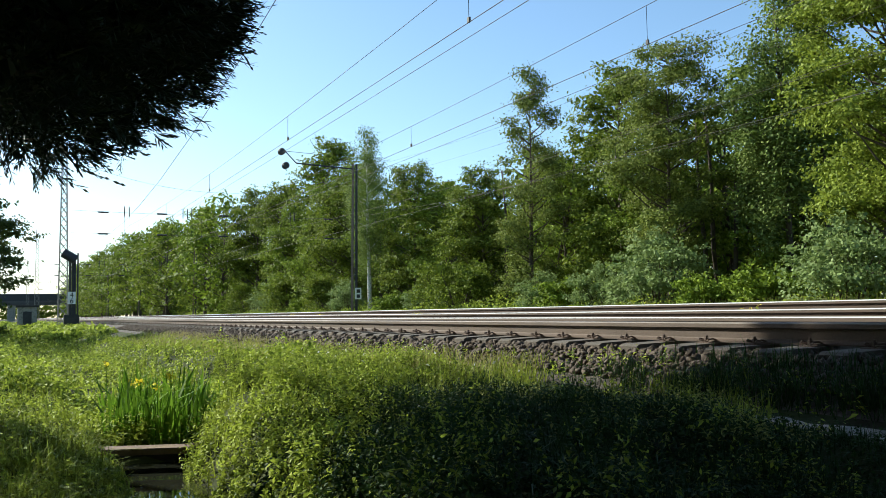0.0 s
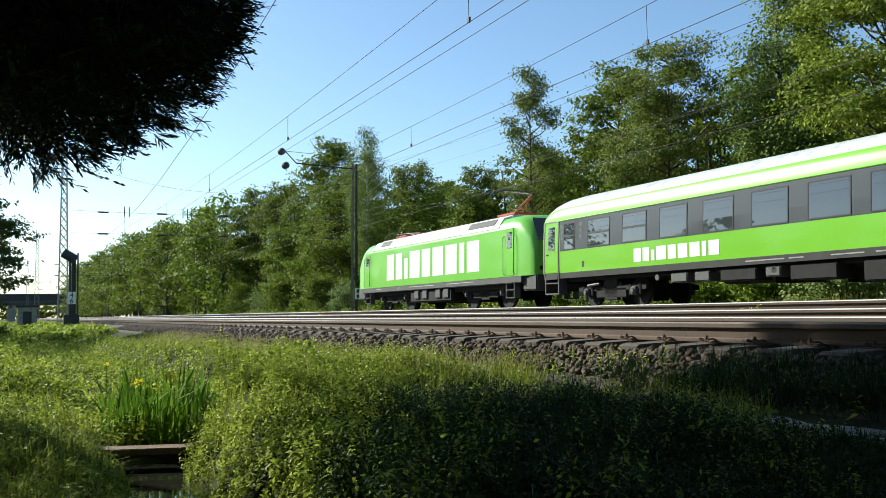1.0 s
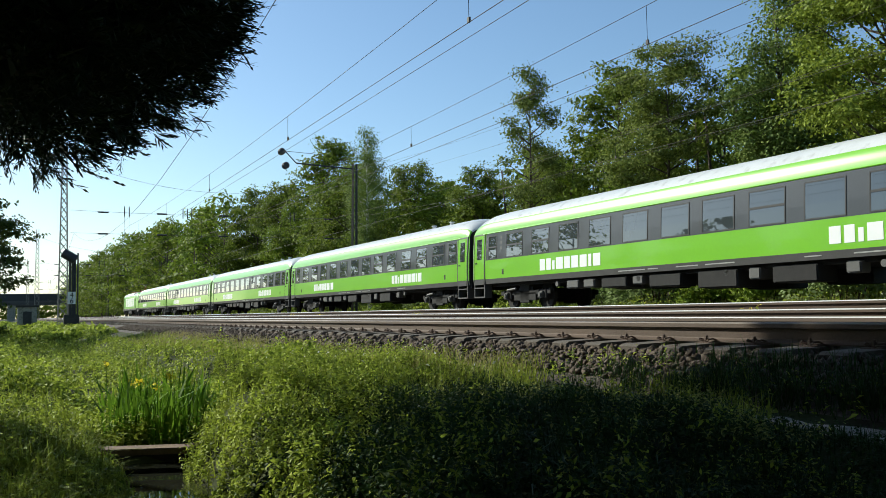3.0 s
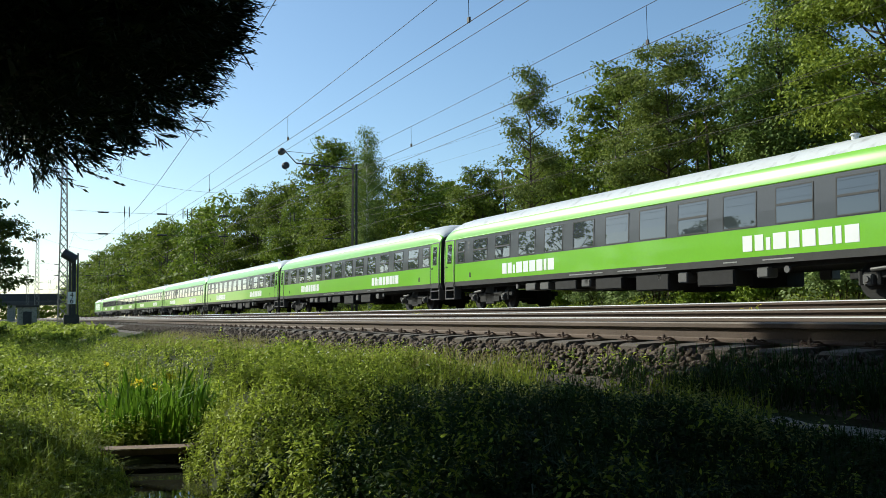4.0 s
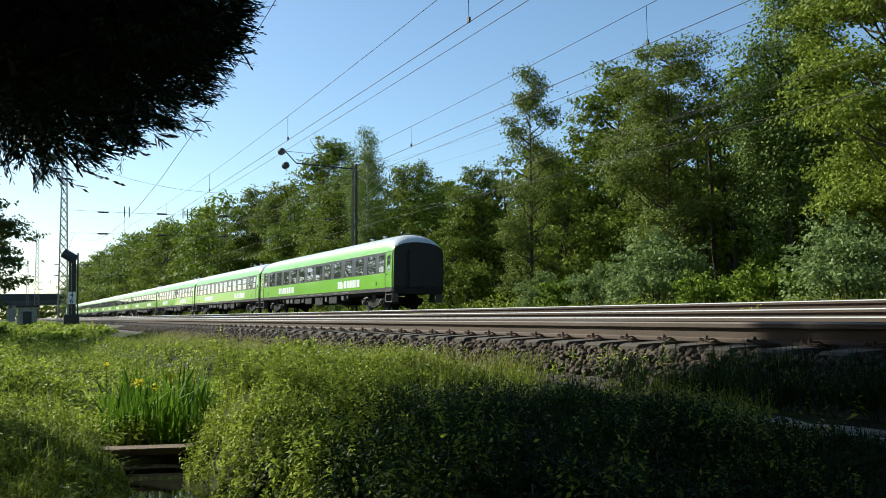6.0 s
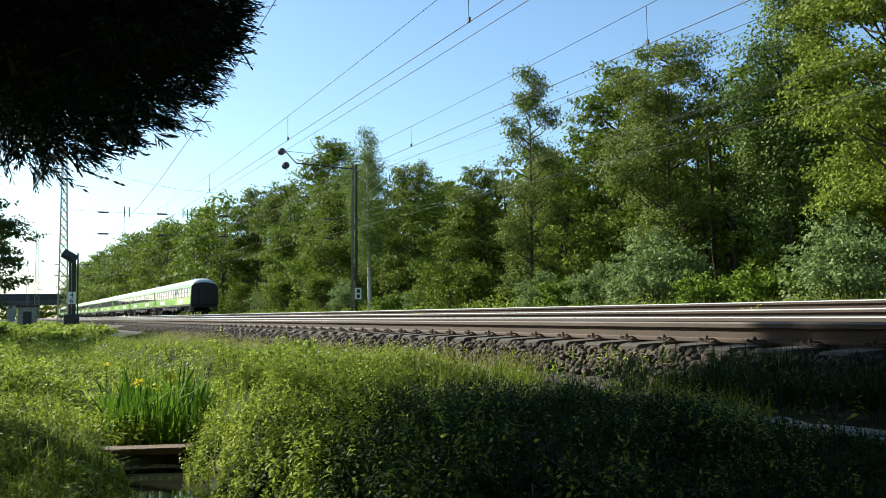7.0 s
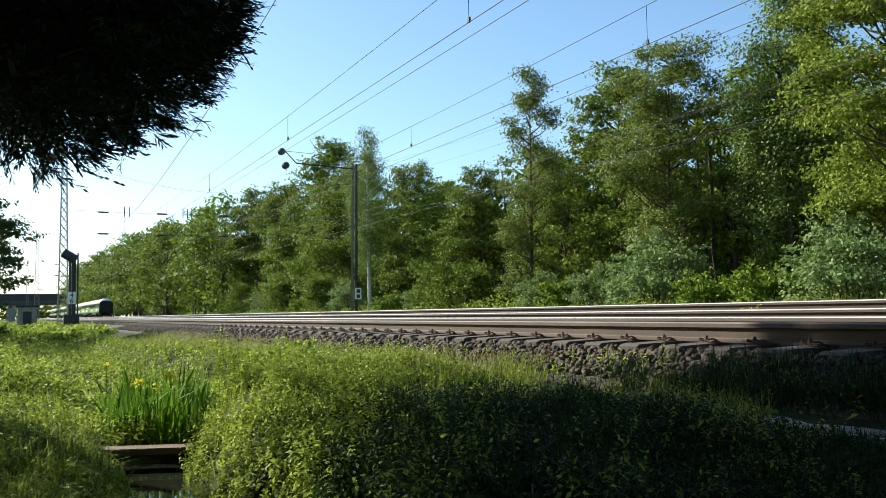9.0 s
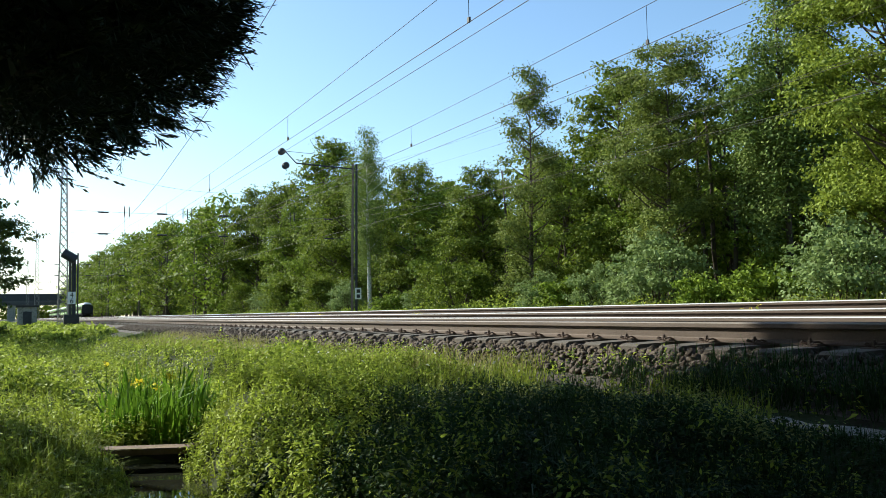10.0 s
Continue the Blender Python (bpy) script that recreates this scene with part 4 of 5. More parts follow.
# ---------------------------------------------------------------- dark conifer by the camera, tall tree beyond it
def build_conifer(x, y, cx, cy, rx, ry, top, n, core, fine, clear=0.0):
    """A conifer whose crown leans out over the ditch: an oval in plan, its underside rising outwards."""
    tree = tagged(new("conifer_tree"), "dense conifer with feathery overhanging sprays, coloured near-black as if backlit", "tree", "dark conifers")
    part("trunk", tube(bmesh.new(), [(x, y, -1.2), (x, y, 2), (x * 0.7 + cx * 0.3, y * 0.7 + cy * 0.3, top * 0.6), (cx, cy, top * 0.97)], [0.28, 0.22, 0.14, 0.02], 10), M_bark, tree, smooth=True)

    def under(px, py):
        bearing = np.degrees(np.arctan2(py, -px))
        rise = np.interp(bearing, [-14, -7.5, -3.7, -1.5, 0, 5, 9.6, 11.8, 13.2, 14.0, 15.0, 17], [30, 22, 18, 13, 9.3, 10.4, 12.4, 15.0, 18.5, 22, 29, 38])
        rise = rise + np.interp(bearing, [2, 6, 9], [-0.7, -0.2, 0.5]) + 0.8 * np.sin(bearing * 2.9) + 0.6 * np.sin(bearing * 6.7 + 1)
        return np.maximum(0.14 + np.hypot(px, py) * np.tan(np.radians(rise)), np.where(bearing < 3.5, clear, 0.0))

    bm = bmesh.new()
    for k in range(50):
        a, q = k * 2.4, math.sqrt((k + 0.5) / 50)
        tx, ty = cx + rx * 0.85 * q * math.cos(a), cy + ry * 0.85 * q * math.sin(a)
        tz = float(under(tx, ty)) + 0.3 + (top - 4.5) * ((k * 7) % 13) / 13 * (1 - 0.6 * q)
        tube(bm, [(x + 0.1 * (cx - x), y + 0.1 * (cy - y), tz * 0.8), ((tx + x) / 2, (ty + y) / 2, tz * 0.97), (tx, ty, tz)], [0.05, 0.03, 0.008], 5)
    part("branch_frame", bm, M_bark, tree)
    a, q = rng.random(n) * 2 * math.pi, rng.random(n) ** 0.45
    ragged = 1 + 0.06 * np.sin(9 * a) + 0.05 * np.sin(17 * a + 1)
    bx, by = cx + rx * q * ragged * np.cos(a), cy + ry * q * ragged * np.sin(a)
    low = under(bx, by)
    roof = low + np.maximum((top - low) * np.sqrt(np.maximum(0.02, 1 - 0.95 * q * q)), 0.3)
    bz = np.where(rng.random(n) < 0.55, low + 0.08 + 0.8 * rng.random(n) ** 1.2, low + (roof - low) * rng.random(n)) + 0.07 * np.sin(5 * bx) * np.sin(6 * by)
    base = np.stack([bx, by, bz], 1)
    out = np.stack([0.5 * np.cos(a), 0.9 * np.sin(a) + 0.3, rng.normal(-0.2, 0.25, n)], 1) + rng.normal(0, 0.28, (n, 3))
    out /= np.linalg.norm(out, axis=1, keepdims=True)
    side = np.cross(out, rng.normal(0, 1, (n, 3)))
    side /= np.linalg.norm(side, axis=1, keepdims=True)
    length = rng.uniform(0.14, 0.40, n) * fine
    quads = []
    for k in range(7):
        f = k / 6
        root = base + out * (length * f)[:, None]
        d = out * 0.85 + side * ((-1) ** k * 0.5 if k < 6 else 0)
        ln = (0.15 * fine * (1 - 0.5 * f) * rng.uniform(0.7, 1.2, n))[:, None]
        w = np.cross(d, side + out * 0.1 + rng.normal(0, 0.3, (n, 3)))
        w /= np.linalg.norm(w, axis=1, keepdims=True) + 1e-9
        quads.append(np.stack([root, root + d * ln * 0.45 + w * 0.011 * fine, root + d * ln, root + d * ln * 0.45 - w * 0.011 * fine], 1))
    quads.append(np.stack([base, base + out * (length * 0.5)[:, None] + side * 0.008 * fine, base + out * (length * 1.1)[:, None], base + out * (length * 0.5)[:, None] - side * 0.008 * fine], 1))
    ac, qc = rng.random(core) * 6.283, 0.85 * rng.random(core) ** 0.5
    gx, gy = cx + rx * qc * np.cos(ac), cy + ry * qc * np.sin(ac)
    gl = under(gx, gy) + 0.4
    gz = gl + np.maximum((top - gl) * np.sqrt(1 - 0.95 * qc * qc) - 0.2, 0.1) * rng.random(core)
    quads.append(leaf_quads(np.stack([gx, gy, gz], 1), 0.36 * fine, np.tile([0, 0, 1.0], (core, 1))))
    polys("crown", np.concatenate(quads), 4, L_conifer, tree, "feathery sprays with the backlit darkness in their colour")
    return tree


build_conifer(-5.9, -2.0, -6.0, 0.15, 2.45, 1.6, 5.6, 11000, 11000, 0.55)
# mostly unseen second crown, its underside lifted to shape the shade
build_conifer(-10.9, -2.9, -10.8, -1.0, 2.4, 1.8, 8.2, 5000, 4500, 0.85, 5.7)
tall_tree = build_tree("ash_tree", "leafy tree on the near side of the line, coloured as its shadow side", 15, 4.6, 44, 13000, 0.36, L_shadowside, M_bark, 0.04, 0.5, tuft=0.5)
tall_tree.matrix_basis = planted(-40.0, -1.45, 40, 0.45)
# small trees left of the view, added to shade the ditch growth
for x, y, s in ((-31, -2.4, 0.30), (-36, -2.6, 0.34), (-48, -3.2, 0.42), (-62, -3.4, 0.45), (-90, -5, 0.55)):
    copy_thing(far_tree, planted(x, y, x * 37, s))
# canopy added out of view to hold sky light off the bank
added_shade_tree = build_tree("added_shade_tree", "unseen leafy tree added to shade the bank", 10, 6.3, 46, 8000, 0.5, L_oak, M_bark, 0.62, 0.4, trunk_r=0.2)
added_shade_tree.matrix_basis = planted(0.9, -1.3, 10, 1.0)
copy_thing(added_shade_tree, planted(4.5, 3.0, 100, 0.9))
copy_thing(added_shade_tree, planted(0.4, 3.3, 200, 0.60))
copy_thing(added_shade_tree, planted(2.0, 5.6, 310, 0.60))
copy_thing(added_shade_tree, planted(-0.5, 2.6, 60) @ Matrix.Diagonal((0.85, 0.85, 0.82, 1)))
# small unseen tree added to shade the near left corner
copy_thing(far_tree, planted(-9.2, -2.5, 30, 0.25))
copy_thing(added_shade_tree, planted(1.6, -0.4, 250, 0.62))
# unseen high-crowned trees added on the near side to shade bank and near rail
for x, y, s, rise, turn in ((-12.2, -5.2, 0.88, 1.42, 20), (-14.4, -4.0, 0.80, 2.25, 140), (-16.1, -3.0, 0.70, 1.98, 260), (-9.6, -6.0, 0.9, 1.2, 80)):
    copy_thing(added_shade_tree, planted(x, y, turn) @ Matrix.Diagonal((s * 0.55, s * 0.55, s * rise, 1)))
# wood behind the camera, reflected in coach windows; nearer trees added to block sky light
for x, y, s in ((-34, -17, 0.72), (-26, -19, 0.8), (-17, -17, 0.8), (-8, -18, 1.1), (2, -13, 1.0), (10, -11, 1.1), (19, -14, 1.0), (30, -16, 1.1), (-44, -18, 0.66), (-53, -17, 0.78), (7, -5, 0.9), (-2.5, -6.5, 0.62), (3.5, -3.5, 0.5), (0.5, -3.6, 0.45), (3.0, -1.4, 0.38), (4.8, 3.0, 0.5), (-3.4, -4.2, 0.5), (6.5, 1.0, 0.55), (-8, -8.5, 0.6)):
    copy_thing(far_tree, planted(x, y, x * 53, s))
for k in range(9):
    copy_thing(distant_tree, planted(-58 + 9 * k, -24 + 1.5 * math.sin(k * 2.1), k * 71, (0.6 if k < 4 else 1.0) + 0.1 * math.sin(k)))

# further unseen trees, added so the left coach windows mirror something dark
for k in range(11):
    copy_thing(distant_tree, planted(-74 - 12 * k, -16 + 1.5 * math.sin(k * 1.7), k * 53, 1.1 + 0.1 * math.sin(k * 3)))

# ---------------------------------------------------------------- masts, cross-spans and wires
def bar(bm, a, b, w=0.03):
    tube(bm, [a, b], [w, w], 4)


def build_lattice_mast(x, y, height=12.5, base=0.62, top=0.26, lean=0.0, sign=None):
    mast = tagged(new("lattice_mast"), "tall slender grey steel lattice catenary mast", "catenary mast", "catenary masts")
    mast.matrix_basis = pose(x, y, 0, lean)
    z0 = float(ground_z(x, y))

    def corner(k, z):
        w = (base + (top - base) * (z - z0) / height) / 2
        return (w * (1 if k in (0, 3) else -1), w * (1 if k < 2 else -1), z)

    for k in range(4):
        bm = bmesh.new()
        bar(bm, corner(k, z0 - 0.2), corner(k, z0 + height), 0.045)
        part("leg", bm, M_steel, mast)
    bm = bmesh.new()
    z = z0 + 0.3
    while z < z0 + height - 0.5:
        step = 0.62
        for k in range(4):
            bar(bm, corner(k, z), corner((k + 1) % 4, z + step), 0.02)
            bar(bm, corner((k + 1) % 4, z), corner(k, z + step), 0.02)
        z += step
    part("bracing", bm, M_steel, mast, "crossed lattice bracing")
    part("foundation", boxed(-0.6, 0.6, -0.6, 0.6, z0 - 0.4, z0 + 0.12, bevel=0.03), M_concrete, mast)
    return mast


near_mast = build_lattice_mast(-64.5, 3.25)
for x in (2, -128, -192):
    copy_thing(near_mast, pose(x, 3.3, 0))


def build_channel_mast(x, y, height, signs=False):
    mast = tagged(new("channel_mast"), "slim weathered twin-channel catenary mast beside the wood", "catenary mast", "catenary masts")
    mast.matrix_basis = pose(x, y, 0, -0.8)
    z0 = float(ground_z(x, y))
    for s in (-1, 1):
        bm = bmesh.new()
        tube(bm, [(0, s * 0.17, z0 - 0.2), (0, s * 0.14, z0 + height)], [0.10, 0.09], 4)
        # near channel lighter, far one dark: sunlit and shaded sides set by colour
        part("channel", bm, M_rust if s < 0 else M_darksteel, mast)
    bm = bmesh.new()
    z = z0 + 0.4
    while z < z0 + height:
        bar(bm, (0, -0.16, z), (0, 0.16, z + 0.25), 0.022)
        z += 0.55
    part("bracing", bm, M_steel, mast)
    part("foundation", boxed(-0.5, 0.5, -0.5, 0.5, z0 - 0.4, z0 + 0.1, bevel=0.03), M_concrete, mast)
    return mast


far_mast = build_channel_mast(-62.0, 23.0, 11.6)
for x in (2, -125, -183, -245):
    copy_thing(far_mast, pose(x, 23.0, 0, -0.8))

# arm with two insulator discs that reaches from the far mast towards the tracks
bm = bmesh.new()
tube(bm, [(0, 0, 0), (0, -4.5, 0.12)], [0.06, 0.05], 6)
tube(bm, [(0, -4.5, 0.12), (0, -5.35, 0.95)], [0.04, 0.04], 6)
tube(bm, [(0, -5.35, 0.95), (0, -2.6, 0.9), (0, -2.4, 0.1)], [0.018, 0.018, 0.018], 5)
arm = part("feeder_arm", bm, M_darksteel, far_mast, "dark steel arm with two round insulators")
arm.location = (0, 0, 10.9)
for y, z in ((-5.6, 0.9), (-5.3, -0.1)):
    bm = bmesh.new()
    for k in range(4):
        tube(bm, [(-0.22 + 0.12 * k, y, z), (-0.15 + 0.12 * k, y, z)], [0.25, 0.22], 14)
    part("insulator", bm, M_darksteel, arm, "dark brown insulator discs")


def sagging(a, b, sag, n=14):
    a, b = Vector(a), Vector(b)
    return [a.lerp(b, k / n) - Vector((0, 0, 4 * sag * (k / n) * (1 - k / n))) for k in range(n + 1)]


def build_wire(name, label, runs, r):
    wire = tagged(new(name), label, "overhead wire", "overhead wires")
    for run in runs:
        part("span", tube(bmesh.new(), run, [r] * len(run), 5), M_wire, wire)
    return wire


SUPPORTS = [2, -63, -126, -189, -252, -315]


def build_catenary(y0, contact, messenger, stagger):
    line = tagged(new("catenary_line"), "contact wire hung by droppers from a messenger wire", "overhead wire", "overhead wires")
    for k, (a, b) in enumerate(zip(SUPPORTS, SUPPORTS[1:])):
        s = stagger * (1 if k % 2 else -1)
        ca, cb = Vector((a, y0 + s, contact)), Vector((b, y0 - s, contact))
        part("contact_wire", tube(bmesh.new(), [ca, cb], [0.0075, 0.0075], 5), M_wire, line)
        top = sagging((a, y0 + s, messenger), (b, y0 - s, messenger), 0.55)
        part("messenger_wire", tube(bmesh.new(), top, [0.0065] * len(top), 5), M_wire, line)
        for q in (0.06, 0.233, 0.405, 0.578, 0.75, 0.92):
            p = ca.lerp(cb, q)
            h = messenger - 4 * 0.55 * q * (1 - q)
            bm = bmesh.new()
            tube(bm, [p, (p.x, p.y, h)], [0.006, 0.006], 4)
            box(bm, p.x - 0.03, p.x + 0.03, p.y - 0.02, p.y + 0.02, p.z, p.z + 0.09)
            part("dropper", bm, M_wire, line)
    return line


build_catenary(7.1, 5.08, 6.3, 0.15)
build_catenary(10.95, 5.15, 6.3, 0.15)
build_catenary(18.6, 5.25, 6.5, 0.15)
build_wire("feeder_wire", "thin sagging feeder wire along the near masts", [sagging((2, 3.8, 8.03), (-63, 3.8, 5.7), 3.1), sagging((-63, 3.8, 5.7), (-126, 3.8, 5.7), 1.9)], 0.007)
build_wire("feeder_wire", "thin sagging feeder wire over the near track", [sagging((2, 8.4, 5.85), (-63, 8.4, 5.75), 0.1)], 0.007)
build_wire("return_wire", "thin return wire parallel to the middle track", [sagging((2, 11.4, 5.1), (-63, 11.4, 5.5), 0.25), sagging((-63, 11.4, 5.5), (-126, 11.4, 5.5), 0.3)], 0.006)
for y, z, sag in ((22.6, 9.6, 1.0), (22.8, 8.4, 1.0), (23.2, 7.3, 0.9), (22.9, 10.7, 1.1)):
    build_wire("line_wire", "thin line wire strung between the far masts", [sagging((2, y, z), (-62, y, z), sag), sagging((-62, y, z), (-125, y, z), sag), sagging((-125, y, z), (-183, y, z), sag), sagging((-183, y, z), (-245, y, z), sag)], 0.005)

# cross-span wires with insulators between the two masts
for x in (2, -63, -126, -189):
    span = tagged(new("cross_span"), "cross-span wires with dark rod insulators over the tracks", "cross-span", "cross-spans")
    for z, sag in ((7.25, 0.12), (5.75, 0.05), (10.6, 1.8)):
        run = sagging((x, 3.6, z), (x, 23.0, z), sag, 16)
        part("cross_wire", tube(bmesh.new(), run, [0.010] * len(run), 5), M_wire, span)
        if z < 9:
            for y in (5.6, 9.4, 13.6, 21.4):
                bm = bmesh.new()
                tube(bm, [(x, y - 0.33, z - sag * 0.7), (x, y + 0.33, z - sag * 0.7)], [0.055, 0.055], 8)
                part("insulator", bm, M_darksteel, span, "dark rod insulator")
    for y, low in ((6.95, 5.08), (7.25, 5.08), (10.8, 5.15), (11.1, 5.15), (18.45, 5.25), (18.75, 5.25), (11.4, 5.1)):
        bm = bmesh.new()
        tube(bm, [(x, y, 7.6), (x, y, 6.9)], [0.035, 0.035], 6)
        tube(bm, [(x, y, 6.9), (x, y, low)], [0.006, 0.006], 4)
        part("hanger", bm, M_darksteel, span)

# ---------------------------------------------------------------- signal and kilometre signs
def sign_board(parent, x, y, z, w, h, rows):
    board = part("sign_board", boxed(x, x + 0.02, y - w / 2, y + w / 2, z, z + h, bevel=0.004), M_white, parent, "white kilometre sign with black digits")
    for k, word in enumerate(rows):
        cu = bpy.data.curves.new("digit", "FONT")
        cu.body, cu.size, cu.align_x, cu.extrude = word, h * 0.62, "CENTER", 0.003
        tmp = bpy.data.objects.new("digit", cu)
        me = bpy.data.meshes.new_from_object(tmp)
        bpy.data.objects.remove(tmp)
        ob = link_mesh("digit", me, M_darksteel, board)
        ob.matrix_local = Matrix.Translation((x + 0.026, y, z + h * (0.53 - 0.47 * k))) @ Euler((math.pi / 2, 0, math.pi / 2)).to_matrix().to_4x4()
    return board


signal = tagged(new("light_signal"), "dark light signal with long hood on a post", "railway signal")
signal.location = (-60.0, 3.42, 0)
z0 = float(ground_z(-60, 3.42))
part("post", tube(bmesh.new(), [(0, 0, z0 - 0.3), (0, 0, 4.2)], [0.09, 0.08], 8), M_darksteel, signal)
part("post", tube(bmesh.new(), [(0, 0.45, z0 - 0.3), (0, 0.45, 4.2)], [0.05, 0.05], 8), M_darksteel, signal)
bm = tube(bmesh.new(), [(0.1, -0.40, 4.20), (0.25, 0.30, 3.75)], [0.30, 0.30], 16)
part("lamp_hood", bm, M_darksteel, signal, "dark slanting tubular hood")
part("relay_cabinet", boxed(-0.3, 0.3, -0.35, 0.55, z0, 0.35, bevel=0.04), M_darksteel, signal, "dark relay cabinet")
part("ladder", boxed(-0.1, -0.06, 0.1, 0.35, z0, 3.9), M_darksteel, signal)
sign_board(signal, 0.12, 0.1, 1.0, 0.46, 0.76, ("4", "6"))
km_sign = tagged(new("kilometre_sign"), "white kilometre sign on the far mast", "sign")
km_sign.location = (-61.8, 23.0, 0)
sign_board(km_sign, 0.0, 0.25, 1.15, 0.5, 0.85, ())
for z in (1.25, 1.62):
    part("digit_bar", boxed(0.02, 0.03, 0.12, 0.38, z, z + 0.26), M_darksteel, km_sign)
part("bracket", boxed(-0.15, 0.0, -0.05, 0.3, 1.5, 1.56), M_steel, km_sign)

# ---------------------------------------------------------------- bridge, hut
bridge = tagged(new("road_bridge"), "grey concrete road bridge across the line", "bridge")
bridge.location = (-400, 0, 0)
# deck face lies away from the sun; its shade is in this grey
part("deck", boxed(-4, 4, -30, 34, 5.6, 7.4, bevel=0.1), M_skirt, bridge, "concrete deck, coloured dark as on its shaded face")
part("parapet", boxed(3.4, 3.9, -30, 34, 7.4, 10.2), M_darksteel, bridge, "dark bridge parapet")
for y in (1.0, 32.0):
    part("pier", boxed(-3, 3, y - 1.5, y + 1.5, -2, 5.6, bevel=0.1), M_concrete, bridge)
part("girder", boxed(3.9, 4.2, -30, 34, 6.6, 7.3), M_box, bridge)
hut = tagged(new("equipment_hut"), "small pale equipment hut beside the line", "hut")
hut.location = (-112, 1.9, float(ground_z(-112, 1.9)))
part("wall", boxed(-1.3, 1.3, -1.0, 1.0, -0.3, 2.3, bevel=0.03), M_concrete, hut, "pale hut walls")
part("roof", boxed(-1.5, 1.5, -1.2, 1.2, 2.3, 2.5, bevel=0.03), M_darksteel, hut, "flat dark roof")
part("door", boxed(1.28, 1.33, -0.45, 0.45, -0.2, 1.8), M_darksteel, hut, "dark hut door")

# ---------------------------------------------------------------- ditch board, cable trough
board = tagged(new("ditch_board"), "weathered brown wooden board across the ditch", "board")
board.matrix_basis = pose(-7.12, 0.88, -0.86, 0, 0, -20)
part("plank", boxed(-0.10, 0.10, -0.46, 0.42, -0.03, 0.018, bevel=0.008), M_wood, board)
# near-black sheet stands in for the shade under the plank
part("bulkhead", boxed(-0.34, -0.26, -0.46, 0.46, -0.4, -0.03, bevel=0.01), M_under, board, "boards below, near-black for the shade under the plank")
trough = tagged(new("cable_trough"), "half-buried grey concrete cable trough beside the ballast", "cable trough")
LID = boxed(-0.49, 0.49, -0.17, 0.17, -0.03, 0.03, bevel=0.012)
lid0 = part("lid", LID, M_concrete, trough)
for k in range(9):
    x = -2.5 - k * 1.0
    ob = lid0 if k == 0 else new("lid", lid0.data)
    ob.parent = trough
    ob.matrix_basis = pose(x, 4.10 + rng.normal(0, 0.012), -0.565, rng.normal(0, 1.2), rng.normal(0, 0.7), rng.normal(0, 0.8))

# ---------------------------------------------------------------- ballast stones
CUBE = np.array([[x, y, z] for x in (-1, 1) for y in (-1, 1) for z in (-1, 1)], float) * 0.5
CUBE_F = [(0, 1, 3, 2), (4, 6, 7, 5), (0, 4, 5, 1), (2, 3, 7, 6), (0, 2, 6, 4), (1, 5, 7, 3)]


def stones(name, xs, ys, lift, size, mat, label):
    n = len(xs)
    base = CUBE[None] * (1 + rng.normal(0, 0.28, (n, 8, 1))) + rng.normal(0, 0.12, (n, 8, 3))
    base *= (size * rng.uniform(0.6, 1.5, (n, 1, 1))) * rng.uniform(0.7, 1.2, (n, 1, 3))
    q = rng.normal(0, 1, (n, 4))
    q /= np.linalg.norm(q, axis=1, keepdims=True)
    w, x, y, z = q.T
    R = np.stack([np.stack([1 - 2 * (y * y + z * z), 2 * (x * y - z * w), 2 * (x * z + y * w)], -1), np.stack([2 * (x * y + z * w), 1 - 2 * (x * x + z * z), 2 * (y * z - x * w)], -1), np.stack([2 * (x * z - y * w), 2 * (y * z + x * w), 1 - 2 * (x * x + y * y)], -1)], 1)
    pts = np.einsum("nij,nkj->nki", R, base) + np.stack([xs, ys, ground_z(xs, ys) + lift], 1)[:, None]
    return tagged(solids(name, CUBE_F, pts, mat, None, label), label, "ballast", kind="stuff")


n = 15000
sx = -2.5 - 42 * rng.random(n) ** 1.5
sy = 4.52 + 0.98 * rng.random(n) ** 0.8
stones("ballast_stones", sx, sy, rng.uniform(0.0, 0.035, n), 0.038, M_stone, "loose brown-grey ballast stones on the shoulder")
n = 4500
sx = -4 - 60 * rng.random(n)
sy = rng.uniform(5.6, 12.3, n)
stones("track_ballast", sx, sy, rng.uniform(-0.01, 0.02, n), 0.055, M_stone, "brown-grey ballast stones between the rails")

# ---------------------------------------------------------------- grasses and weeds
def blades(name, x, y, height, width, mat, label, lean=0.35, base=None):
    """Grass: every blade is a tapered, bent strip of two pieces."""
    n = len(x)
    z = ground_z(x, y) - 0.02 if base is None else base
    root = np.stack([x, y, z], 1)
    a = rng.random(n) * 6.283
    d = np.stack([np.cos(a), np.sin(a), np.zeros(n)], 1)
    w = np.stack([-np.sin(a + rng.normal(0, 0.8, n)), np.cos(a), np.zeros(n)], 1) * (width * rng.uniform(0.6, 1.3, n))[:, None] * 0.5
    h = (height * rng.uniform(0.5, 1.25, n))[:, None]
    up = np.array([[0, 0, 1.0]])
    ln = np.abs(rng.normal(0, lean, n))[:, None]
    mid = root + up * h * 0.6 + d * h * ln * 0.3
    tip = root + up * h * (1.0 - 0.35 * np.minimum(ln, 1)) + d * h * ln
    q1 = np.stack([root - w, root + w, mid + w * 0.8, mid - w * 0.8], 1)
    q2 = np.stack([mid - w * 0.8, mid + w * 0.8, tip + w * 0.1, tip - w * 0.1], 1)
    k = np.stack([q1, q2], 1).reshape(-1, 4, 3)
    return tagged(polys(name, k, 4, mat, None), label, "grass", kind="stuff")


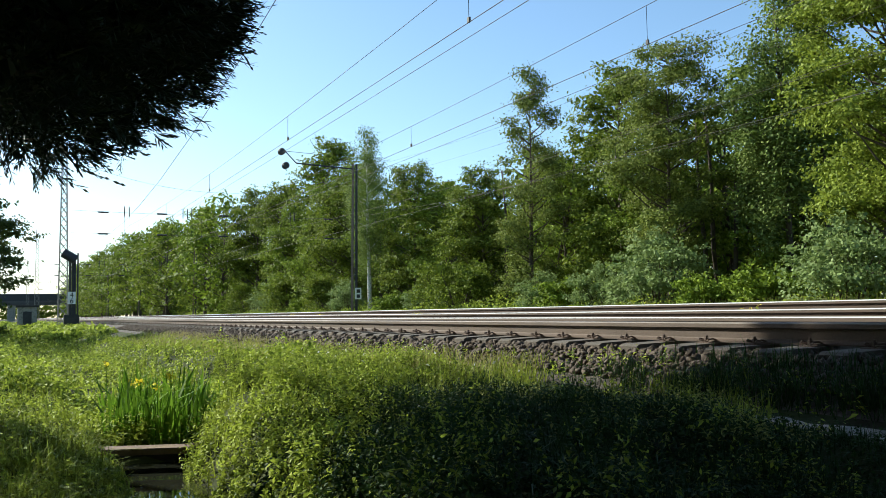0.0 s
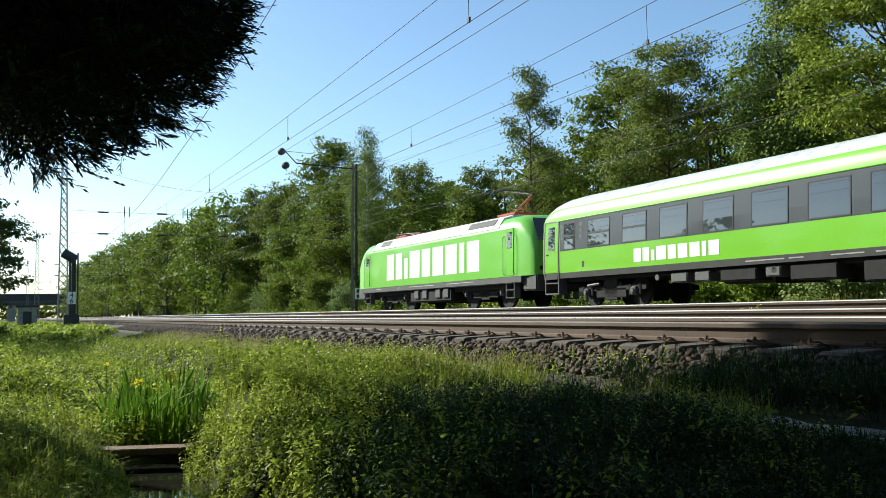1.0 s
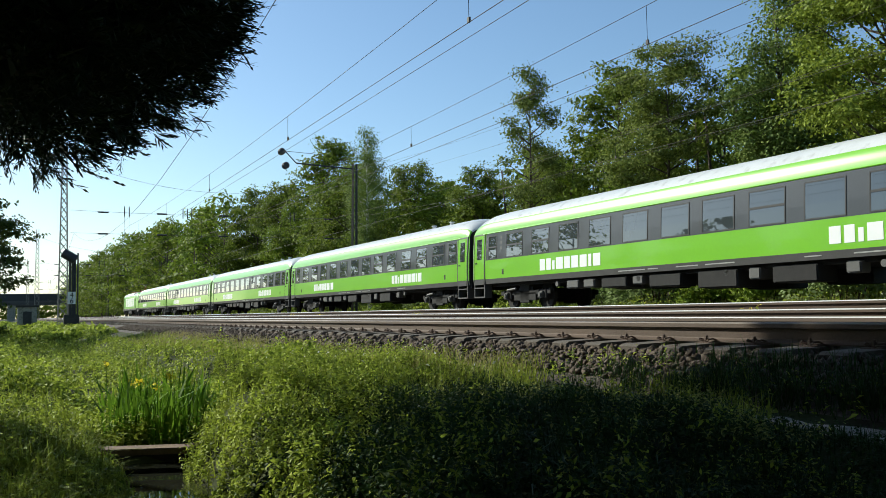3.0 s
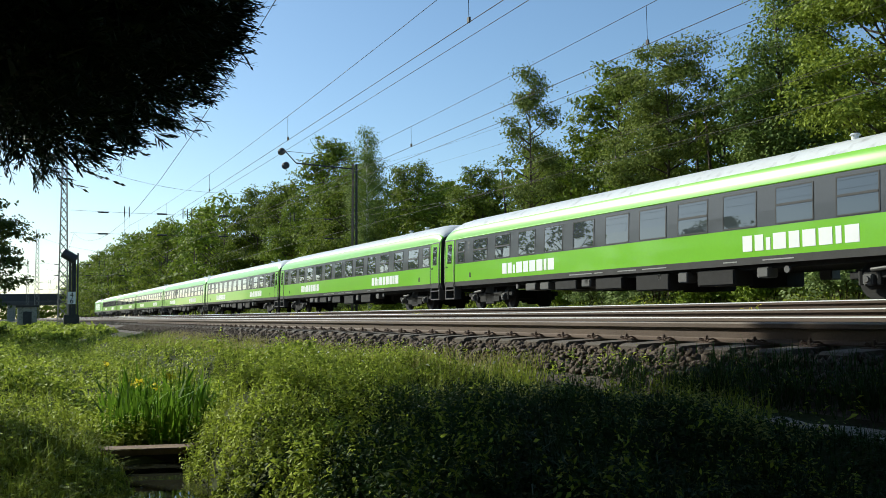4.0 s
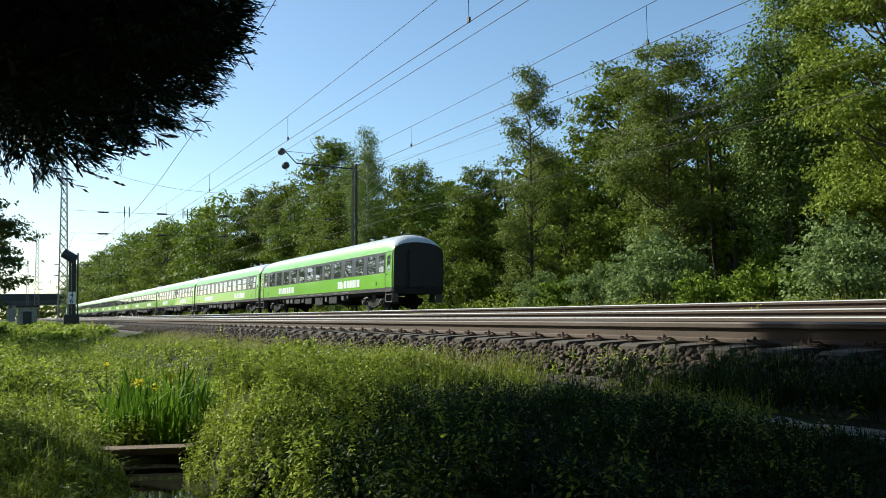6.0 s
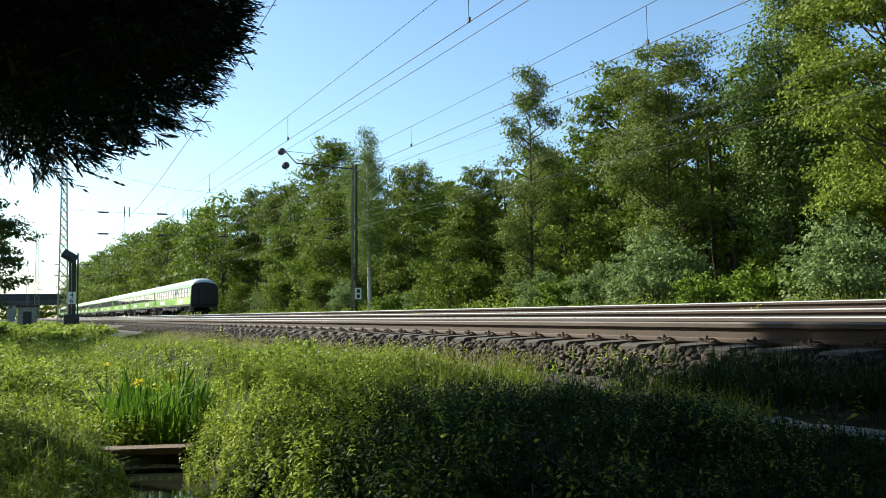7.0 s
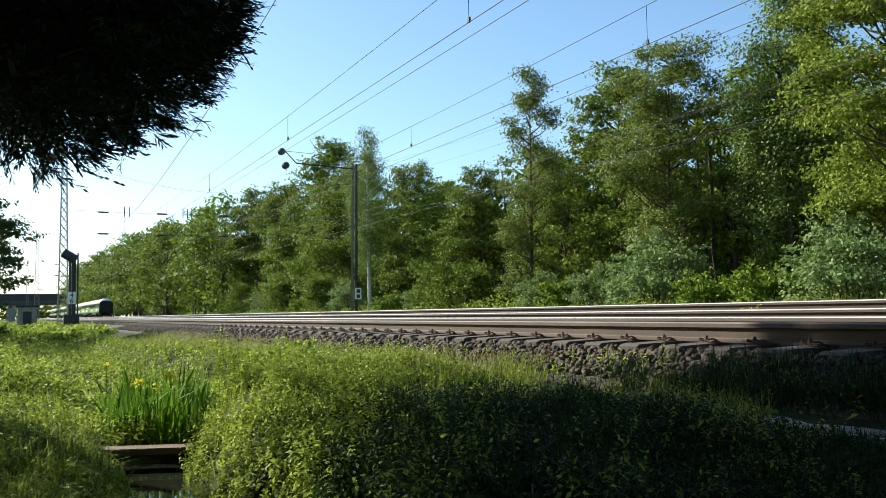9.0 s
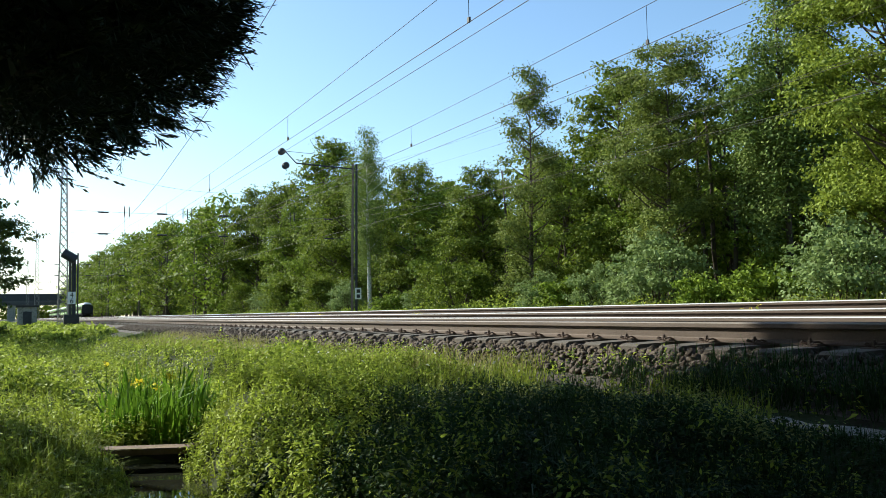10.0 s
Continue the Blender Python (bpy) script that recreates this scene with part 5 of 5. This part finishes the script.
def wet(x, y):
    """Where open water lies, or the iris stands."""
    lo, hi = ditch_edges(x)
    return (y > lo + 0.06) & (y < hi - 0.0) & (x > -9.6)


def scatter(n, x0, x1, y0, y1, power=1.0):
    x = x1 + (x0 - x1) * rng.random(n) ** power
    y = rng.uniform(y0, y1, n)
    keep = ~wet(x, y)
    return x[keep], y[keep]


def patch(x, y, scale, seed):
    return 0.5 + 0.25 * np.sin(x * scale + seed) * np.cos(y * scale * 1.3 + seed * 2) + 0.25 * np.sin((x + y) * scale * 0.6 + seed * 3)


def weeds(name, x, y, height, leaf, per, mat, label, base=None):
    """Leafy weeds: stems with pairs of leaves getting smaller upwards."""
    n = len(x)
    h = height * rng.uniform(0.5, 1.25, n) * (0.6 + 0.8 * patch(x, y, 1.9, 1.0))
    z = ground_z(x, y) - 0.02
    lean = rng.normal(0, 0.16, (n, 2))
    rows, sizes, dirs = [], [], []
    for k in range(per):
        f = (k + 1) / per
        a = k * 2.2 + rng.random(n) * 6.283
        r = leaf * (0.75 - 0.35 * f) * rng.uniform(0.6, 1.3, n)
        rows.append(np.stack([x + lean[:, 0] * h * f + r * np.cos(a), y + lean[:, 1] * h * f + r * np.sin(a), z + h * f], 1))
        dirs.append(np.stack([0.5 * np.cos(a), 0.5 * np.sin(a), np.full(n, 1.0)], 1))
        sizes.append(np.full(n, leaf * (1.15 - 0.45 * f)))
    pts, dd, ss = np.concatenate(rows), np.concatenate(dirs), np.concatenate(sizes)
    q = leaf_quads(pts, ss, dd, 0.65, 0.44)
    return tagged(polys(name, q, 4, mat, None), label, "weeds", kind="stuff")


x, y = scatter(36000, -34, -2.6, -1.6, 4.4, 1.5)
dense = (patch(x, y, 1.1, 4.0) > 0.32) & ((x < -6) | (y < 0.7))
blades("meadow_grass", x[dense], y[dense], 0.20, 0.009, L_grass, "long green meadow grass on the banks", 0.6)
x, y = scatter(15000, -30, -7.2, 3.2, 4.7, 1.3)
keep = rng.random(len(x)) < 0.35 + 0.65 * patch(x, y, 1.4, 2.0)
blades("dry_grass", x[keep], y[keep], 0.17, 0.007, L_dry, "yellowing dry grass along the ballast foot", 0.7)
# tall grass in tussocks, in the shade-darkened colour
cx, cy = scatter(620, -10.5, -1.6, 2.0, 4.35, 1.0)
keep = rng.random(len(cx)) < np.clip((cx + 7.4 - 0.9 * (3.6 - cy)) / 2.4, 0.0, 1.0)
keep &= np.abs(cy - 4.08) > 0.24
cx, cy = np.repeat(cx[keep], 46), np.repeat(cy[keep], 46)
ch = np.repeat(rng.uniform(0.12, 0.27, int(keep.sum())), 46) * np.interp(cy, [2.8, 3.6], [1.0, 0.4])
blades("tall_grass", cx + rng.normal(0, 0.085, len(cx)), cy + rng.normal(0, 0.085, len(cx)), ch, 0.0065, L_shaded, "tall grass in tussocks beside the cable trough, coloured dark for shade", 0.95)
# these tussocks, the verge and floor herbs also carry shade in their colour
cx, cy = scatter(110, -6.4, -2.2, 4.35, 5.0, 1.0)
keep = rng.random(len(cx)) < np.clip((cx + 6.6) / 2.0, 0.1, 1.0)
cx, cy = np.repeat(cx[keep], 60), np.repeat(cy[keep], 60)
blades("ballast_tussocks", cx + rng.normal(0, 0.09, len(cx)), cy + rng.normal(0, 0.07, len(cx)), 0.22, 0.006, L_shaded, "grass tussocks rooted in the ballast, coloured dark for shade", 0.95)
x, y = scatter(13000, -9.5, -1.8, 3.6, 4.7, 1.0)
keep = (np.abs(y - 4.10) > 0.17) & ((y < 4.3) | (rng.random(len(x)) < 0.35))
blades("verge_grass", x[keep], y[keep], 0.12, 0.006, L_shaded, "short grass on both sides of the cable trough, coloured dark for shade", 0.8)
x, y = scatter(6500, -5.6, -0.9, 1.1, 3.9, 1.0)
weeds("floor_herbs", x, y, 0.10, 0.036, 6, L_shaded, "low herbs covering the shaded bank, shade put into their colour")
x, y = scatter(4200, -10, -3.0, 3.9, 4.75, 1.0)
keep = rng.random(len(x)) < (patch(x, y, 4.4, 1.0) > 0.55) * np.clip(1.25 - (y - 3.9) * 1.1, 0.1, 1.0)
blades("ballast_grass", x[keep], y[keep], 0.20, 0.007, L_grass, "tufts of green grass growing over the ballast foot", 0.8)
# herbs on the bank: bright nettles low down, paler dry herbs along the crest
x, y = scatter(23000, -14, -2.2, 0.75, 4.0, 1.15)
lo, hi = ditch_edges(x)
slope = (y - hi) / 1.6
bright = rng.random(len(x)) < np.clip(0.35 + 0.75 * patch(x, y, 1.6, 2.0) - 0.25 * (x < -8.5) - 0.6 * (slope - 0.8), 0.08, 0.95)
# plants inside the shade outline take the shade-darkened colour
shadowed = (y > 1.3 + 0.6 * np.maximum(-x - 3.9, -1.0)) & (x > -6.6) & (rng.random(len(x)) < 0.8)
keep = (y > hi - 0.05) & (patch(x, y, 5.2, 0.7) > 0.30) & ((y < 3.75) | (x < -8.5))
use = keep & bright & ~shadowed
weeds("nettles", x[use], y[use], 0.20, 0.040, 11, L_weed, "thick bright green nettles and weeds on the bank")
use = keep & ~bright & ~shadowed
weeds("pale_herbs", x[use], y[use], 0.14, 0.034, 12, L_pale, "low pale yellow-green herbs and withered stalks on the bank")
use = keep & shadowed
weeds("shade_herbs", x[use], y[use], 0.15 * np.interp(y[use], [2.6, 3.6], [1.0, 0.35]), 0.036, 8, L_shaded, "herbs on the bank with its shade put into their colour")
x, y = scatter(7600, -24, -3.6, -1.5, 0.75, 1.5)
lo, hi = ditch_edges(x)
keep = y < lo - 0.02
weeds("bank_weeds", x[keep], y[keep], np.interp(lo[keep] - y[keep], [0, 0.6], [0.11, 0.19]), 0.042, 11, L_weed, "leafy weeds on the near bank")
x, y = scatter(14000, -6.8, -2.2, -0.9, 0.72, 1.0)
lo, hi = ditch_edges(x)
keep = y < lo - 0.03
blades("bank_grass", x[keep], y[keep], np.interp(lo[keep] - y[keep], [0, 0.5, 1.2], [0.11, 0.2, 0.28]), 0.006, L_grass, "fine overhanging grass on the near bank", 1.0)
x, y = scatter(7500, -60, -9.7, -2.6, 3.2, 1.7)
weeds("far_weeds", x, y, 0.26, 0.085, 8, L_weed, "dense green weeds along the ditch")
x, y = scatter(7000, -200, -40, -4, 4.0, 1.6)
weeds("distant_weeds", x, y, 0.32, 0.3, 6, L_weed, "distant green growth along the line")
x, y = scatter(420, -16, -2.5, 4.2, 4.9, 1.2)
weeds("ballast_weeds", x, y, 0.14, 0.05, 6, L_weed, "small weeds creeping into the ballast")
x, y = scatter(16000, -110, -9, 21.3, 24.6, 1.5)
blades("rough_grass", x, y, 0.55, 0.03, L_grass, "rough grass along the far side of the tracks", 0.5)
x, y = scatter(2500, -32, -16, 22.8, 24.4, 1.0)
blades("dead_grass", x, y, 0.7, 0.025, L_dry, "pale dead grass tufts beside the tracks", 0.6)

# yellow iris stand behind the board
fans = 84
fx = -7.62 - 2.3 * rng.random(fans) ** 1.25
lo, hi = ditch_edges(fx)
fy = lo + 0.2 * (hi - lo) + 0.68 * (hi - lo) * rng.random(fans)
fh = rng.uniform(0.34, 0.66, fans) * np.interp((fy - lo) / (hi - lo), [0, 0.3, 0.7, 1], [0.6, 0.95, 1.0, 0.8])
per = 9
x = np.repeat(fx, per) + rng.normal(0, 0.045, fans * per)
y = np.repeat(fy, per) + rng.normal(0, 0.045, fans * per)
blades("iris_leaves", x, y, np.repeat(fh, per), 0.030, L_iris, "stand of upright yellow iris leaves in the ditch", 0.42)
x, y = -7.5 - 2.6 * rng.random(1300), rng.random(1300)
lo, hi = ditch_edges(x)
side = rng.random(1300) < 0.7
y = np.where(side, lo + 0.02 + 0.42 * y, lo + (hi - lo) * y)
weeds("ditch_herbs", x, y, 0.20, 0.055, 8, L_weed, "leafy herbs round the feet of the iris")
for px, py, pz in ((-8.4, 1.02, -0.46), (-8.45, 1.08, -0.45), (-8.6, 1.33, -0.40), (-8.55, 1.36, -0.41), (-8.6, 1.22, -0.50), (-11.2, 1.05, -0.42)):
    flower = tagged(new("iris_flower"), "single yellow iris flower above its leaves", "flower", "iris flowers")
    flower.location = (px, py, pz)
    c = rng.normal(0, 0.018, (9, 3))
    polys("petals", leaf_quads(c, 0.042, rng.normal(0, 1, (9, 3)), 0.5, 0.7), 4, M_yellow, flower)
    part("stalk", tube(bmesh.new(), [(0, 0, -0.55), (0.01, 0, -0.2), (0, 0, 0)], [0.006, 0.005, 0.004], 5), L_iris, flower)
# small white flowers among the weeds
x, y = scatter(60, -14, -6, 2.2, 4.0, 1.0)
c = np.stack([x, y, ground_z(x, y) + 0.16 + 0.06 * rng.random(len(x))], 1)
tagged(polys("white_flowers", leaf_quads(c, 0.032, np.tile([0, -0.4, 1.0], (len(c), 1))), 4, M_petal), "small white flower heads among the weeds", "flowers", kind="stuff")
# yellow flowering weeds between the rails
for x, y in ((-33.5, 11.0), (-24.0, 10.9), (-10.9, 10.95), (-38, 11.2)):
    tuft = tagged(new("yellow_weed"), "small yellow flowering weed between the rails", "weed", "yellow weeds")
    tuft.location = (x, y, float(ground_z(x, y)))
    c = rng.normal(0, 1, (60, 3)) * np.array([0.13, 0.1, 0.05]) + np.array([0, 0, 0.09])
    polys("leaves", leaf_quads(c, 0.06, np.tile([0, 0, 1.0], (60, 1))), 4, L_weed, tuft)
    c = rng.normal(0, 1, (40, 3)) * np.array([0.12, 0.09, 0.03]) + np.array([0, 0, 0.17])
    polys("blossoms", leaf_quads(c, 0.035, np.tile([0, -0.3, 1.0], (40, 1))), 4, M_yellow, tuft)


# ---------------------------------------------------------------- motion of the train
def motions():
    """The train runs by at about 200 km/h, towards -x."""
    def joint(t):
        return -27.15 - 55.5 * (t - 1.0) + max(0.0, t - 6.0) ** 2 * 0.7
    times = (0.0, 2.0, 4.0, 6.0, 7.0, 8.0, 9.0, 10.0)
    walk(locomotive, [(t, pose(joint(t) - LOCO, Y_T, Z_T, LEAN)) for t in times])
    for k, coach in enumerate(coaches):
        walk(coach, [(t, pose(joint(t) + COACH * k, Y_T, Z_T, LEAN)) for t in times])


motions()
